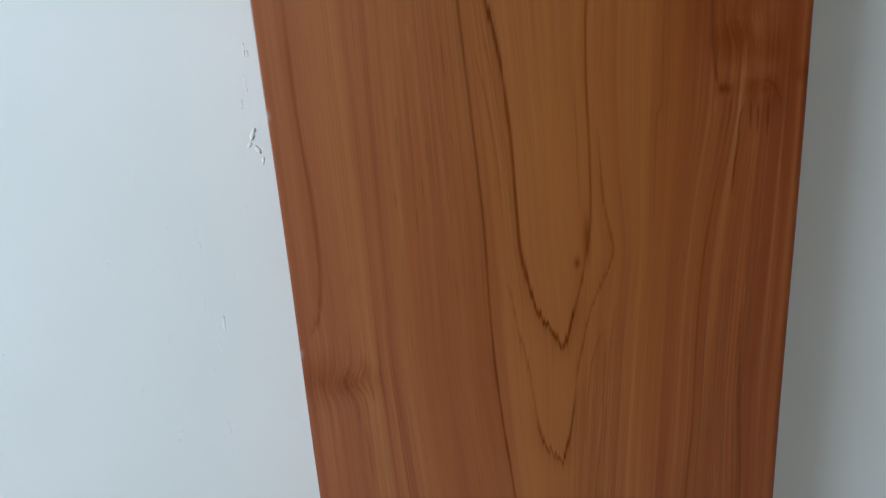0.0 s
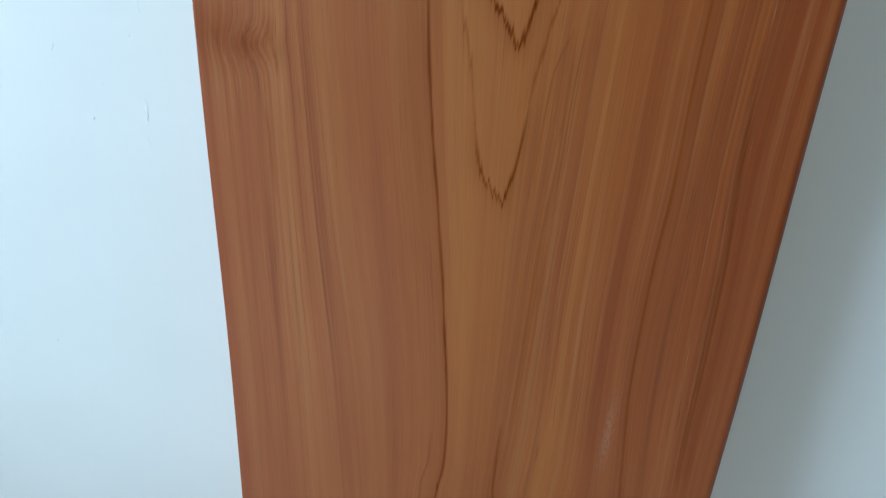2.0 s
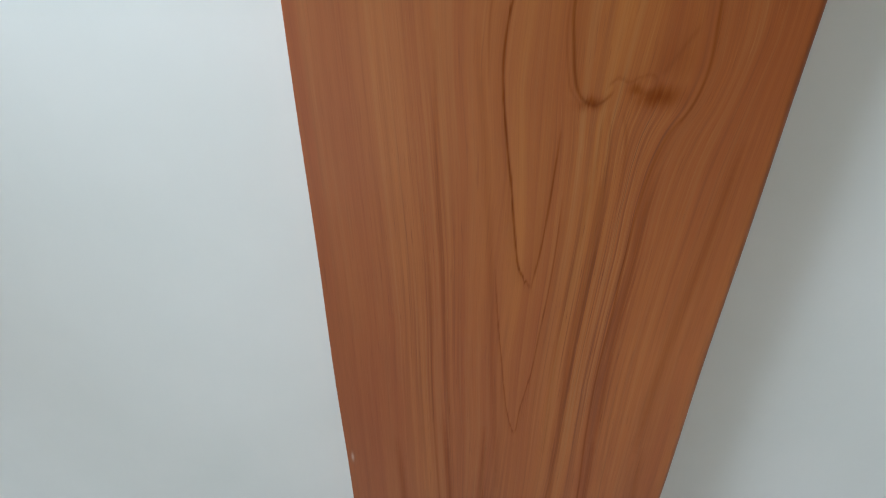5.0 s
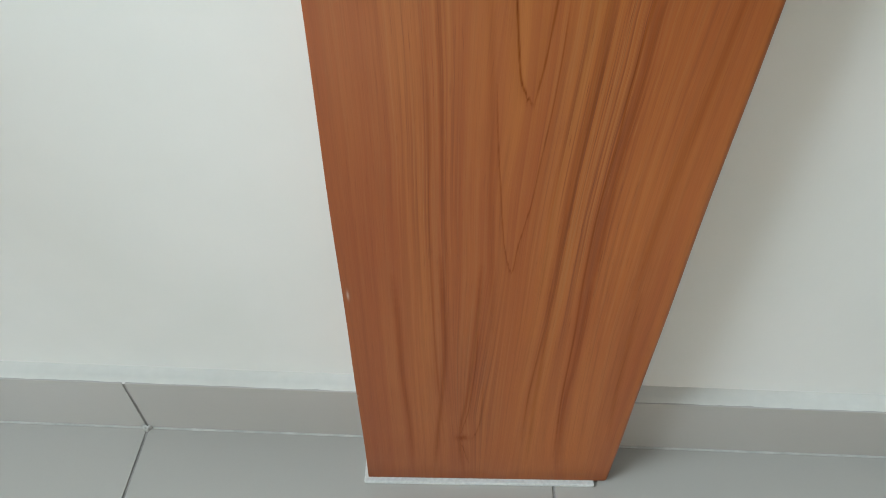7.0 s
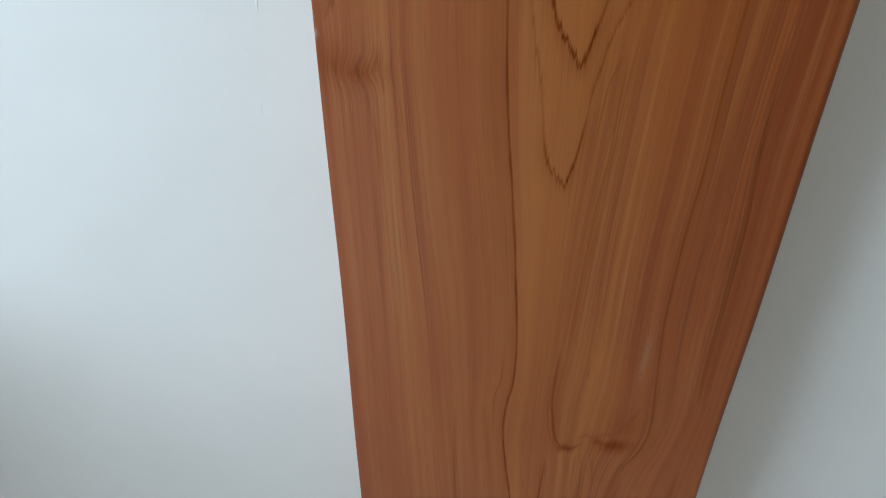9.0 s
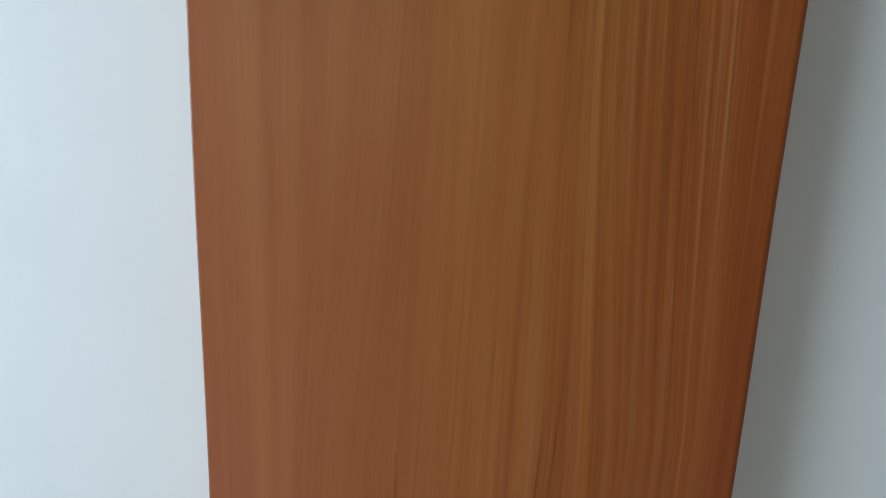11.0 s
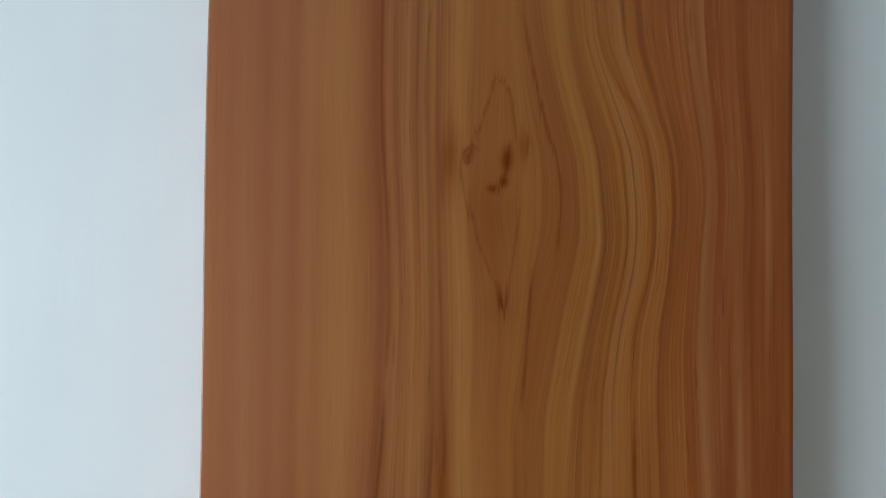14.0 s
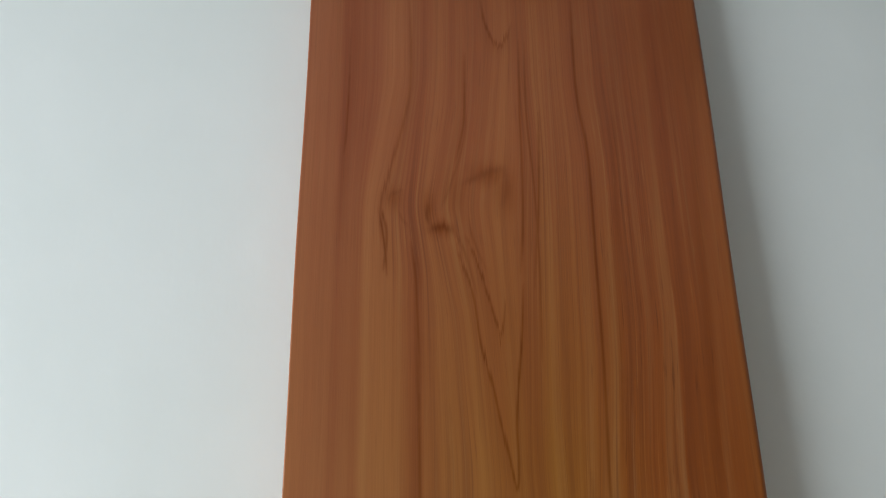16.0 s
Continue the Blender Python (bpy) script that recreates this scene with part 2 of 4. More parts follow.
window = tagged(new("window_1"), "white framed window with clear glass in the side wall", "window", "", "structure")
for y0, y1, z0, z1 in ((WIN_Y0, WIN_Y0 + 0.05, WIN_Z0, WIN_Z1), (WIN_Y1 - 0.05, WIN_Y1, WIN_Z0, WIN_Z1),
                       (WIN_Y0 + 0.05, WIN_Y1 - 0.05, WIN_Z0, WIN_Z0 + 0.05),
                       (WIN_Y0 + 0.05, WIN_Y1 - 0.05, WIN_Z1 - 0.05, WIN_Z1)):
    slab("window_frame", (ROOM_L - 0.11, y0, z0), (ROOM_L - 0.06, y1, z1), FRAME, window, 0.004)
pane = slab("pane", (ROOM_L - 0.088, WIN_Y0 + 0.05, WIN_Z0 + 0.05), (ROOM_L - 0.083, WIN_Y1 - 0.05, WIN_Z1 - 0.05), GLASS, window)
pane.visible_shadow = False

# unseen slab, added to cast the soft shade low on the wall
ledge = slab("shade_slab", (ROOM_L, SHADE_Y, SHADE_Z - 0.04), (SHADE_X, WALL_Y, SHADE_Z), FRAME, None, 0.004)
tagged(ledge, "unseen plain white slab added below the window for shade", "ledge", "", "structure")

# added out of view: sky and sun through it fill the low front
door = tagged(new("fill_doorway_1"), "unseen doorway with a white frame, added for fill light", "doorway", "", "structure")
for x0, x1, z0, z1 in ((DOOR_X0, DOOR_X0 + 0.05, 0, DOOR_H), (DOOR_X1 - 0.05, DOOR_X1, 0, DOOR_H), (DOOR_X0 + 0.05, DOOR_X1 - 0.05, DOOR_H - 0.05, DOOR_H)):
    slab("door_frame", (x0, ROOM_B - 0.12, z0), (x1, ROOM_B - 0.04, z1), FRAME, door, 0.004)

# ---- the board ----
def curve(rows, pts, soft=4):
    """Position across the board for every row, through (along, across) pairs."""
    a = np.array(pts, float)
    y = np.interp(rows, a[:, 0], a[:, 1])
    k = np.exp(-0.5 * (np.arange(-3 * soft, 3 * soft + 1) / soft) ** 2)
    return np.convolve(np.pad(y, 3 * soft, mode="edge"), k / k.sum(), mode="valid")


def smooth_line(pts, n=6):
    """Points along a soft curve through pts."""
    p = np.array([pts[0], *pts, pts[-1]], float)
    t = np.linspace(0, 1, n, endpoint=False)[:, None]
    out = [0.5 * (2 * b + (c - a) * t + (2 * a - 5 * b + 4 * c - d) * t ** 2 + (3 * b - a - 3 * c + d) * t ** 3)
           for a, b, c, d in zip(p, p[1:], p[2:], p[3:])]
    return np.concatenate([*out, p[-1:]])


# grain lines from foot to head: (along, across) in board widths, with the ring they belong to
GRAIN = []


def grain(ring, *path):
    GRAIN.append((ring, path))


grain(.12, (0, .165), (1, .16), (1.75, .17), (2.3, .15), (3, .125), (4.2, .11), (5, .12), (6.4, .1), (8.9, .1))
grain(.27, (0, .37), (.3, .36), (.9, .325), (1.5, .31), (1.94, .303), (2.28, .284), (2.58, .263), (2.84, .246), (3.15, .215),
    (3.5, .19), (4.2, .2), (4.6, .22), (5, .27), (5.4, .3), (5.6, .275), (5.68, .235), (5.78, .2), (5.86, .192), (6, .2),
    (6.22, .178), (6.8, .18), (7.3, .17), (7.85, .172), (8, .2), (8.16, .23), (8.9, .235))
grain(.36, (0, .43), (.5, .4), (1, .415), (1.3, .43), (1.6, .42), (1.9, .415), (2.2, .43), (2.43, .415), (2.53, .42),
    (2.61, .431), (2.75, .432), (2.92, .42), (3.1, .406), (3.26, .39), (3.41, .376), (3.57, .367), (3.74, .363), (3.95, .35),
    (4.2, .337), (4.6, .335), (5.2, .36), (5.45, .36), (5.6, .32), (5.7, .262), (5.8, .232), (5.9, .235), (6, .25), (6.16, .266),
    (6.3, .267), (6.46, .276), (6.58, .283), (6.71, .281), (6.89, .269), (7.25, .266), (7.7, .27), (7.85, .25), (8.2, .28),
    (8.9, .29))
grain(.43, (0, .46), (.5, .445), (.9, .47), (1.29, .485), (1.6, .475), (1.86, .49), (2.1, .48), (2.4, .46), (2.6, .47),
    (2.9, .465), (3.2, .46), (3.4, .452), (3.6, .446), (3.68, .434), (3.86, .426), (4.13, .394), (4.3, .375), (4.6, .4),
    (5.2, .42), (5.5, .41), (5.62, .36), (5.72, .295), (5.8, .272), (5.87, .3), (5.95, .36), (6.05, .383), (6.2, .388),
    (6.6, .38), (6.8, .375), (7.3, .37), (7.6, .35), (7.85, .3), (8.1, .34), (8.9, .36))
grain(.5, (0, .5), (.8, .505), (1.29, .509), (1.86, .515), (2.5, .505), (2.9, .505), (3.21, .508), (3.47, .514), (4.1, .49),
    (4.6, .48), (5.5, .5), (5.9, .49), (6.09, .475), (6.4, .46), (6.58, .472), (6.75, .455), (6.97, .459), (7.25, .465),
    (7.56, .447), (7.85, .42), (8.28, .466), (8.9, .47))
grain(.58, (0, .54), (1, .545), (1.4, .548), (1.7, .556), (2, .565), (2.26, .565), (2.4, .553), (2.56, .548), (2.72, .564),
    (2.9, .573), (3.1, .582), (3.3, .598), (3.5, .609), (3.66, .625), (3.8, .6), (4, .585), (4.3, .598), (4.6, .607), (5.3, .6),
    (5.68, .594), (5.75, .6), (5.83, .588), (5.93, .575), (5.99, .56), (6.06, .54), (6.14, .517), (6.25, .5), (6.4, .495),
    (6.6, .53), (6.73, .568), (6.83, .566), (6.94, .531), (7.08, .503), (7.3, .495), (7.6, .51), (8, .53), (8.2, .517),
    (8.9, .53))
grain(.68, (0, .62), (.32, .618), (.65, .62), (.93, .631), (1.17, .641), (1.4, .646), (1.66, .65), (1.89, .657), (2.14, .664),
    (2.3, .66), (2.4, .672), (2.6, .69), (3, .685), (3.5, .7), (4, .72), (4.6, .72), (5.3, .67), (5.74, .654), (5.9, .641),
    (6.01, .62), (6.12, .59), (6.23, .577), (6.44, .59), (6.7, .645), (6.85, .63), (7, .585), (7.1, .57), (7.4, .565),
    (7.8, .58), (8.9, .58))
grain(.8, (0, .8), (.15, .77), (.33, .751), (.66, .742), (.94, .737), (1.25, .727), (1.5, .725), (1.77, .732), (1.97, .741),
    (2.1, .74), (2.21, .751), (2.29, .772), (2.35, .805), (2.43, .823), (2.53, .819), (2.68, .805), (2.8, .794), (2.94, .791),
    (3.1, .794), (3.25, .803), (3.45, .804), (3.6, .809), (3.71, .821), (3.81, .838), (3.9, .855), (4.2, .87), (4.6, .87),
    (5.2, .83), (5.54, .804), (5.74, .782), (5.88, .757), (6.01, .733), (6.14, .717), (6.28, .707), (6.44, .7), (6.55, .708),
    (6.65, .735), (6.75, .742), (6.86, .73), (6.94, .695), (7.04, .65), (7.2, .64), (7.5, .668), (7.99, .674), (8.19, .656),
    (8.9, .67))
grain(.91, (0, .9), (1, .86), (1.9, .875), (2.2, .895), (2.5, .935), (2.7, .926), (3.1, .92), (3.29, .909), (3.9, .93),
    (4.6, .94), (5.5, .9), (6.2, .83), (6.51, .814), (6.68, .823), (6.78, .833), (6.87, .826), (6.97, .807), (7.1, .79),
    (7.3, .792), (7.6, .82), (8.9, .8))

# dark latewood lines: strength, width, soft side, then (across, along) pairs
VEINS = []


def vein(strength, width, side, torn, *path):
    VEINS.append((strength, width, side, torn, path))


vein(.72, .0047, -1, .8, (.33, 4.6), (.337, 4.2), (.35, 3.96), (.363, 3.74), (.367, 3.57), (.376, 3.41), (.39, 3.26), (.406, 3.1),
    (.42, 2.92), (.433, 2.74), (.433, 2.61), (.421, 2.53), (.417, 2.43), (.43, 2.3), (.45, 2.15), (.47, 1.98), (.486, 1.91),
    (.514, 1.865))
vein(.6, .0042, 1, 1, (.514, 1.865), (.526, 1.96), (.535, 2.07), (.541, 2.2), (.545, 2.3))
vein(.8, .0058, -1, 1, (.357, 4.23), (.385, 4.15), (.404, 4.06), (.42, 3.92), (.428, 3.75), (.433, 3.68), (.448, 3.6))
vein(1, .006, -1, 1, (.433, 3.68), (.448, 3.6), (.471, 3.54), (.495, 3.505), (.514, 3.47), (.53, 3.515), (.548, 3.58))
vein(.62, .0046, 1, 1, (.53, 3.515), (.548, 3.58), (.562, 3.65), (.572, 3.72), (.572, 3.84), (.567, 3.98), (.569, 4.12),
    (.585, 4.23), (.592, 4.36), (.605, 4.62))
vein(.45, .0036, -1, 1, (.404, 3.62), (.418, 3.55), (.438, 3.45), (.453, 3.35))
vein(.78, .0046, -1, 1, (.453, 3.35), (.469, 3.262), (.492, 3.23), (.508, 3.208), (.52, 3.245), (.532, 3.3), (.541, 3.37))
vein(.52, .004, 1, 1, (.541, 3.37), (.548, 3.43), (.565, 3.515), (.59, 3.585), (.612, 3.63), (.619, 3.66), (.61, 3.71),
    (.598, 3.77), (.588, 3.9))
vein(.42, .0055, 1, 1, (.607, 3.5), (.602, 3.39), (.599, 3.29), (.586, 3.17), (.578, 3.04), (.57, 2.88), (.564, 2.72))
vein(.5, .003, -1, 1, (.424, 1.92), (.438, 1.77), (.455, 1.62), (.479, 1.41), (.508, 1.29), (.52, 1.41), (.541, 1.55),
    (.551, 1.71), (.56, 1.85), (.565, 2.01), (.565, 2.13))
vein(.45, .006, 1, 1, (.665, 2.14), (.657, 1.89), (.65, 1.66), (.646, 1.4), (.641, 1.17), (.631, .93), (.62, .65), (.618, .32))
vein(.45, .011, 1, 1, (.9, 3.5), (.909, 3.29), (.922, 3.1), (.924, 2.89), (.926, 2.68), (.938, 2.56))
vein(.45, .0045, 1, 1, (.418, 1.08), (.422, .89), (.417, .72), (.401, .49), (.374, .33), (.39, .26), (.424, .12))
vein(.4, .005, 1, 1, (.453, .72), (.454, .49), (.438, .37), (.42, .33))
vein(.5, .006, -1, 1, (.049, 4.2), (.046, 4.02), (.048, 3.92), (.053, 3.82), (.053, 3.73), (.05, 3.67), (.042, 3.61), (.02, 3.56))
vein(.35, .007, -1, 1, (.255, 2.1), (.268, 1.75), (.267, 1.44), (.283, .89), (.317, .31))
vein(.85, .0062, 1, 1, (.416, 5.95), (.434, 6.01), (.447, 6.05), (.46, 6.08), (.475, 6.09), (.494, 6.07), (.515, 6.035),
    (.531, 5.99), (.551, 5.94))
vein(.55, .0048, 1, 1, (.551, 5.94), (.573, 5.88), (.588, 5.82), (.598, 5.75), (.594, 5.67), (.595, 5.55), (.6, 5.3))
vein(.4, .005, 1, 1, (.493, 6.4), (.499, 6.23), (.516, 6.14), (.539, 6.06), (.561, 5.99), (.579, 5.93))
vein(.34, .005, 1, 1, (.576, 6.23), (.585, 6.12), (.62, 6.01), (.641, 5.9), (.654, 5.74))
vein(.62, .0075, 1, 1, (.704, 6.44), (.707, 6.28), (.717, 6.14), (.733, 6.01), (.757, 5.88), (.782, 5.74), (.804, 5.54),
    (.83, 5.2))
vein(.6, .007, -1, 1, (.276, 6.46), (.274, 6.39), (.268, 6.31), (.264, 6.24), (.267, 6.16))
vein(.45, .0055, -1, 1, (.36, 6.45), (.35, 6.3), (.345, 6.22), (.338, 6.09), (.312, 5.97), (.275, 5.9), (.248, 5.82), (.24, 5.76))
vein(.45, .0038, -1, 1, (.472, 6.58), (.462, 6.62), (.444, 6.66), (.42, 6.73), (.402, 6.79), (.4, 6.83), (.416, 6.85),
    (.434, 6.89), (.449, 6.94), (.459, 6.97), (.48, 6.945), (.489, 6.89), (.495, 6.84))
vein(.38, .0045, 1, 1, (.472, 6.58), (.482, 6.63), (.493, 6.69), (.501, 6.76))
vein(.75, .009, 1, 1, (.462, 6.63), (.472, 6.585), (.481, 6.63))
vein(.5, .006, 1, 1, (.521, 6.66), (.518, 6.6), (.51, 6.5), (.504, 6.42))
vein(.5, .0048, 1, 1, (.502, 7.08), (.512, 7.02), (.531, 6.94), (.55, 6.87), (.567, 6.83), (.573, 6.78), (.57, 6.73),
    (.563, 6.67))
vein(.4, .007, 1, .12, (.624, 7.28), (.627, 7.14), (.641, 7.04), (.671, 6.97), (.712, 6.92), (.731, 6.86), (.74, 6.78),
    (.742, 6.7), (.728, 6.63), (.706, 6.55), (.699, 6.44))
vein(.36, .006, 1, .12, (.8, 7.3), (.795, 7.1), (.812, 6.97), (.83, 6.87), (.838, 6.78), (.828, 6.68), (.818, 6.51))
vein(.5, .0065, -1, 1, (.262, 7.6), (.266, 7.25), (.266, 7.07), (.269, 6.89), (.281, 6.71), (.284, 6.58), (.276, 6.46))
vein(.36, .003, 1, 1, (.35, 7.09), (.341, 7.02), (.339, 6.94), (.341, 6.87))
vein(.6, .005, -1, 1, (.35, 7.75), (.384, 7.65), (.399, 7.54), (.42, 7.46), (.44, 7.36), (.465, 7.25), (.471, 7.3), (.471, 7.38),
    (.482, 7.48), (.492, 7.57), (.5, 7.67))
vein(.55, .0045, -1, 1, (.368, 7.78), (.396, 7.72), (.418, 7.65), (.445, 7.56), (.458, 7.63))
vein(.55, .007, -1, 1, (.42, 8.42), (.432, 8.34), (.466, 8.28), (.497, 8.34))
vein(.42, .0065, 1, 1, (.235, 8.5), (.242, 8.16), (.198, 7.93), (.178, 7.84), (.188, 7.73))
vein(.52, .007, 1, 1, (.666, 8.6), (.656, 8.19), (.674, 7.99), (.674, 7.75), (.672, 7.5), (.663, 7.24), (.674, 7.14), (.69, 7.02))
vein(.45, .005, 1, 1, (.53, 8.3), (.525, 8.1), (.537, 7.9), (.54, 7.7), (.532, 7.5))
vein(.5, .0065, 1, .12, (.852, 3.955), (.852, 3.913), (.843, 3.845), (.833, 3.79), (.821, 3.71), (.809, 3.6), (.804, 3.45),
    (.803, 3.25), (.794, 3.1), (.791, 2.94), (.794, 2.8), (.805, 2.68), (.819, 2.53), (.823, 2.43), (.806, 2.35), (.772, 2.29),
    (.751, 2.21), (.739, 2.1), (.732, 1.9), (.732, 1.77), (.724, 1.51), (.725, 1.25), (.736, .94), (.742, .6), (.76, .2))
vein(.8, .007, -1, .05, (.367, 5.831), (.402, 5.847), (.429, 5.84), (.453, 5.81), (.46, 5.778), (.455, 5.732))
vein(.8, .007, -1, .05, (.355, 5.811), (.376, 5.819), (.403, 5.821), (.426, 5.804), (.435, 5.788))
vein(.8, .007, -1, .05, (.364, 5.795), (.386, 5.792), (.402, 5.776))
vein(.8, .009, -1, .05, (.362, 5.791), (.368, 5.777), (.386, 5.758), (.391, 5.74), (.374, 5.727), (.347, 5.726), (.32, 5.739))
vein(.68, .0065, 1, .05, (.298, 5.851), (.288, 5.825), (.287, 5.794), (.296, 5.776), (.298, 5.753), (.312, 5.73))
vein(.68, .0065, 1, .05, (.316, 5.784), (.311, 5.766), (.32, 5.743))
vein(.68, .0065, 1, .05, (.325, 5.79), (.34, 5.8), (.35, 5.785), (.345, 5.768), (.352, 5.755))
vein(.68, .0065, 1, .05, (.343, 5.706), (.365, 5.689), (.381, 5.681), (.401, 5.694), (.419, 5.711))
vein(.68, .0065, 1, .05, (.334, 5.697), (.352, 5.673), (.379, 5.653), (.407, 5.656), (.424, 5.678))
vein(.66, .007, 1, .05, (.299, 5.695), (.321, 5.661), (.344, 5.628), (.372, 5.584), (.395, 5.52))
vein(.66, .007, 1, .05, (.326, 5.666), (.353, 5.632), (.385, 5.587), (.4, 5.55))
vein(.66, .007, 1, .05, (.255, 5.688), (.277, 5.659), (.291, 5.617), (.3, 5.584), (.32, 5.48))
vein(.42, .007, 1, .05, (.217, 5.788), (.23, 5.743), (.242, 5.707), (.269, 5.678))
vein(.68, .0065, 1, .05, (.434, 6), (.422, 5.966), (.401, 5.927), (.375, 5.892), (.35, 5.854), (.341, 5.836))
vein(.68, .0065, 1, .05, (.384, 6.2), (.387, 6.05), (.382, 5.966), (.366, 5.923), (.34, 5.88), (.31, 5.855), (.293, 5.834))
vein(.68, .0065, 1, .05, (.362, 6.25), (.352, 6.05), (.339, 5.958), (.327, 5.924), (.297, 5.873), (.276, 5.839))
vein(.68, .0065, 1, .05, (.27, 6), (.255, 5.904), (.251, 5.874), (.242, 5.844))
vein(.55, .007, 1, .05, (.806, 4.2), (.81, 4.064), (.815, 4.018), (.82, 3.981), (.829, 3.955))
vein(.55, .007, 1, .05, (.83, 3.96), (.832, 3.955), (.835, 3.94))
vein(.55, .007, 1, .05, (.849, 3.962), (.85, 3.95), (.85, 3.938))
vein(.65, .0045, 1, .05, (.894, 3.93), (.895, 3.905), (.896, 3.87))
vein(.65, .0045, 1, .05, (.909, 3.925), (.91, 3.9), (.911, 3.865))
vein(.65, .0045, 1, .05, (.93, 3.93), (.931, 3.9), (.933, 3.855))
vein(.65, .0045, 1, .05, (.88, 3.92), (.874, 3.896), (.872, 3.853), (.867, 3.803), (.865, 3.75))
vein(.65, .0045, 1, .05, (.915, 3.955), (.928, 3.959), (.945, 3.944), (.958, 3.914))
vein(.4, .0045, 1, .05, (.074, 3.474), (.076, 3.458), (.08, 3.439))
vein(.4, .0045, 1, .05, (.024, 3.478), (.029, 3.466), (.032, 3.447))
vein(.4, .0045, 1, .05, (.122, 3.453), (.126, 3.432), (.126, 3.411))
vein(.3, .0045, 1, .05, (.101, 3.354), (.107, 3.317), (.108, 3.28), (.112, 3.2))
vein(.65, .0045, 1, .05, (.174, 7.839), (.183, 7.791), (.191, 7.738), (.195, 7.686))
vein(.5, .006, 1, .05, (.248, 7.76), (.258, 7.688), (.262, 7.598), (.268, 7.45))
vein(.5, .006, 1, .05, (.515, 8.3), (.509, 8.1), (.509, 7.948), (.505, 7.804), (.496, 7.701))
vein(.5, .006, 1, .05, (.556, 8.103), (.546, 7.877), (.527, 7.669))
vein(.5, .006, 1, .05, (.098, 8.3), (.095, 8.034), (.091, 7.961))
vein(.5, .006, 1, .05, (.348, 7.954), (.363, 8.021), (.372, 8.09), (.375, 8.25))
vein(.3, .005, 1, .05, (.7, 3.7), (.703, 3.896), (.71, 3.924), (.714, 3.961), (.716, 4.2))
# fine lines beside the cathedral arches
vein(.45, .0028, -1, .3, (.372, 4.12), (.392, 4.02), (.405, 3.9), (.412, 3.78))
vein(.40, .0026, -1, .3, (.362, 4.06), (.380, 3.97), (.394, 3.86), (.402, 3.72))
vein(.42, .0026, -1, .3, (.384, 4.22), (.400, 4.12), (.413, 4.0), (.419, 3.88))
vein(.35, .0026, 1, .3, (.545, 4.0), (.548, 3.85), (.552, 3.72))
vein(.40, .0030, 1, .3, (.600, 3.5), (.578, 3.44), (.568, 3.36), (.560, 3.25))
vein(.38, .0030, 1, .3, (.625, 3.55), (.612, 3.42), (.606, 3.3), (.596, 3.15))
vein(.40, .0034, 1, .3, (.615, 4.4), (.628, 4.55), (.640, 4.8))
vein(.35, .0034, 1, .3, (.655, 4.62), (.650, 4.4), (.655, 4.15))
vein(.35, .0040, 1, .3, (.70, 4.62), (.715, 4.4), (.722, 4.2))
# the pair of small knots low on the board
vein(.60, .006, 1, .1, (.546, 2.72), (.543, 2.6), (.544, 2.54), (.552, 2.477), (.559, 2.43), (.572, 2.386), (.599, 2.358), (.624, 2.366), (.641, 2.387))
vein(.30, .004, 1, .2, (.535, 2.62), (.534, 2.52), (.543, 2.45), (.553, 2.40), (.57, 2.37), (.59, 2.345))
vein(.40, .006, 1, .1, (.625, 2.39), (.640, 2.412), (.655, 2.416), (.671, 2.407), (.69, 2.418), (.712, 2.424), (.73, 2.413))
vein(.28, .007, -1, .1, (.690, 2.392), (.693, 2.412), (.708, 2.421), (.726, 2.412), (.728, 2.396), (.712, 2.383), (.698, 2.384))
vein(.32, .010, 1, .3, (.730, 2.415), (.745, 2.442), (.775, 2.498), (.787, 2.521))
vein(.32, .005, 1, .6, (.627, 2.345), (.630, 2.26), (.632, 2.1))
vein(.30, .005, 1, .6, (.640, 2.345), (.652, 2.26), (.655, 2.12))
vein(.30, .006, 1, .6, (.668, 2.345), (.688, 2.26), (.690, 2.1))
vein(.36, .004, 1, .6, (.403, 2.70), (.400, 2.62), (.389, 2.573), (.386, 2.511), (.389, 2.40))
# the eye in the upper board
vein(.55, .009, 0, .9, (.484, 6.86), (.479, 6.842), (.477, 6.818), (.470, 6.794), (.460, 6.785), (.450, 6.783))
vein(.60, .005, 0, .1, (.43, 6.845), (.415, 6.85), (.404, 6.838), (.408, 6.824), (.42, 6.83))
vein(.50, .005, 1, .3, (.512, 6.88), (.513, 6.855), (.508, 6.83))
# the twin knots near the head
vein(0.55, 0.006, 0, 0.3, (0.178, 7.841), (0.185, 7.816), (0.193, 7.786), (0.192, 7.735), (0.187, 7.695))
vein(0.45, 0.006, 0, 0.3, (0.195, 7.853), (0.202, 7.874), (0.228, 7.883))
vein(0.35, 0.004, 0, 0.3, (0.219, 7.833), (0.228, 7.813), (0.243, 7.799))
vein(0.50, 0.007, 0, 0.3, (0.286, 7.853), (0.283, 7.827), (0.291, 7.801))
vein(0.55, 0.010, 0, 0.3, (0.289, 7.793), (0.315, 7.801), (0.344, 7.794))
vein(0.34, 0.006, 1, 0.2, (0.316, 7.845), (0.336, 7.899), (0.357, 7.966), (0.374, 8.046), (0.373, 8.126))
vein(0.40, 0.012, 0, 0.2, (0.366, 7.906), (0.396, 7.923), (0.433, 7.944), (0.469, 7.950))
vein(0.32, 0.010, 0, 0.2, (0.468, 7.946), (0.472, 7.897), (0.455, 7.853))
vein(0.38, 0.006, 1, 0.4, (0.344, 7.789), (0.363, 7.759), (0.377, 7.713), (0.395, 7.644))
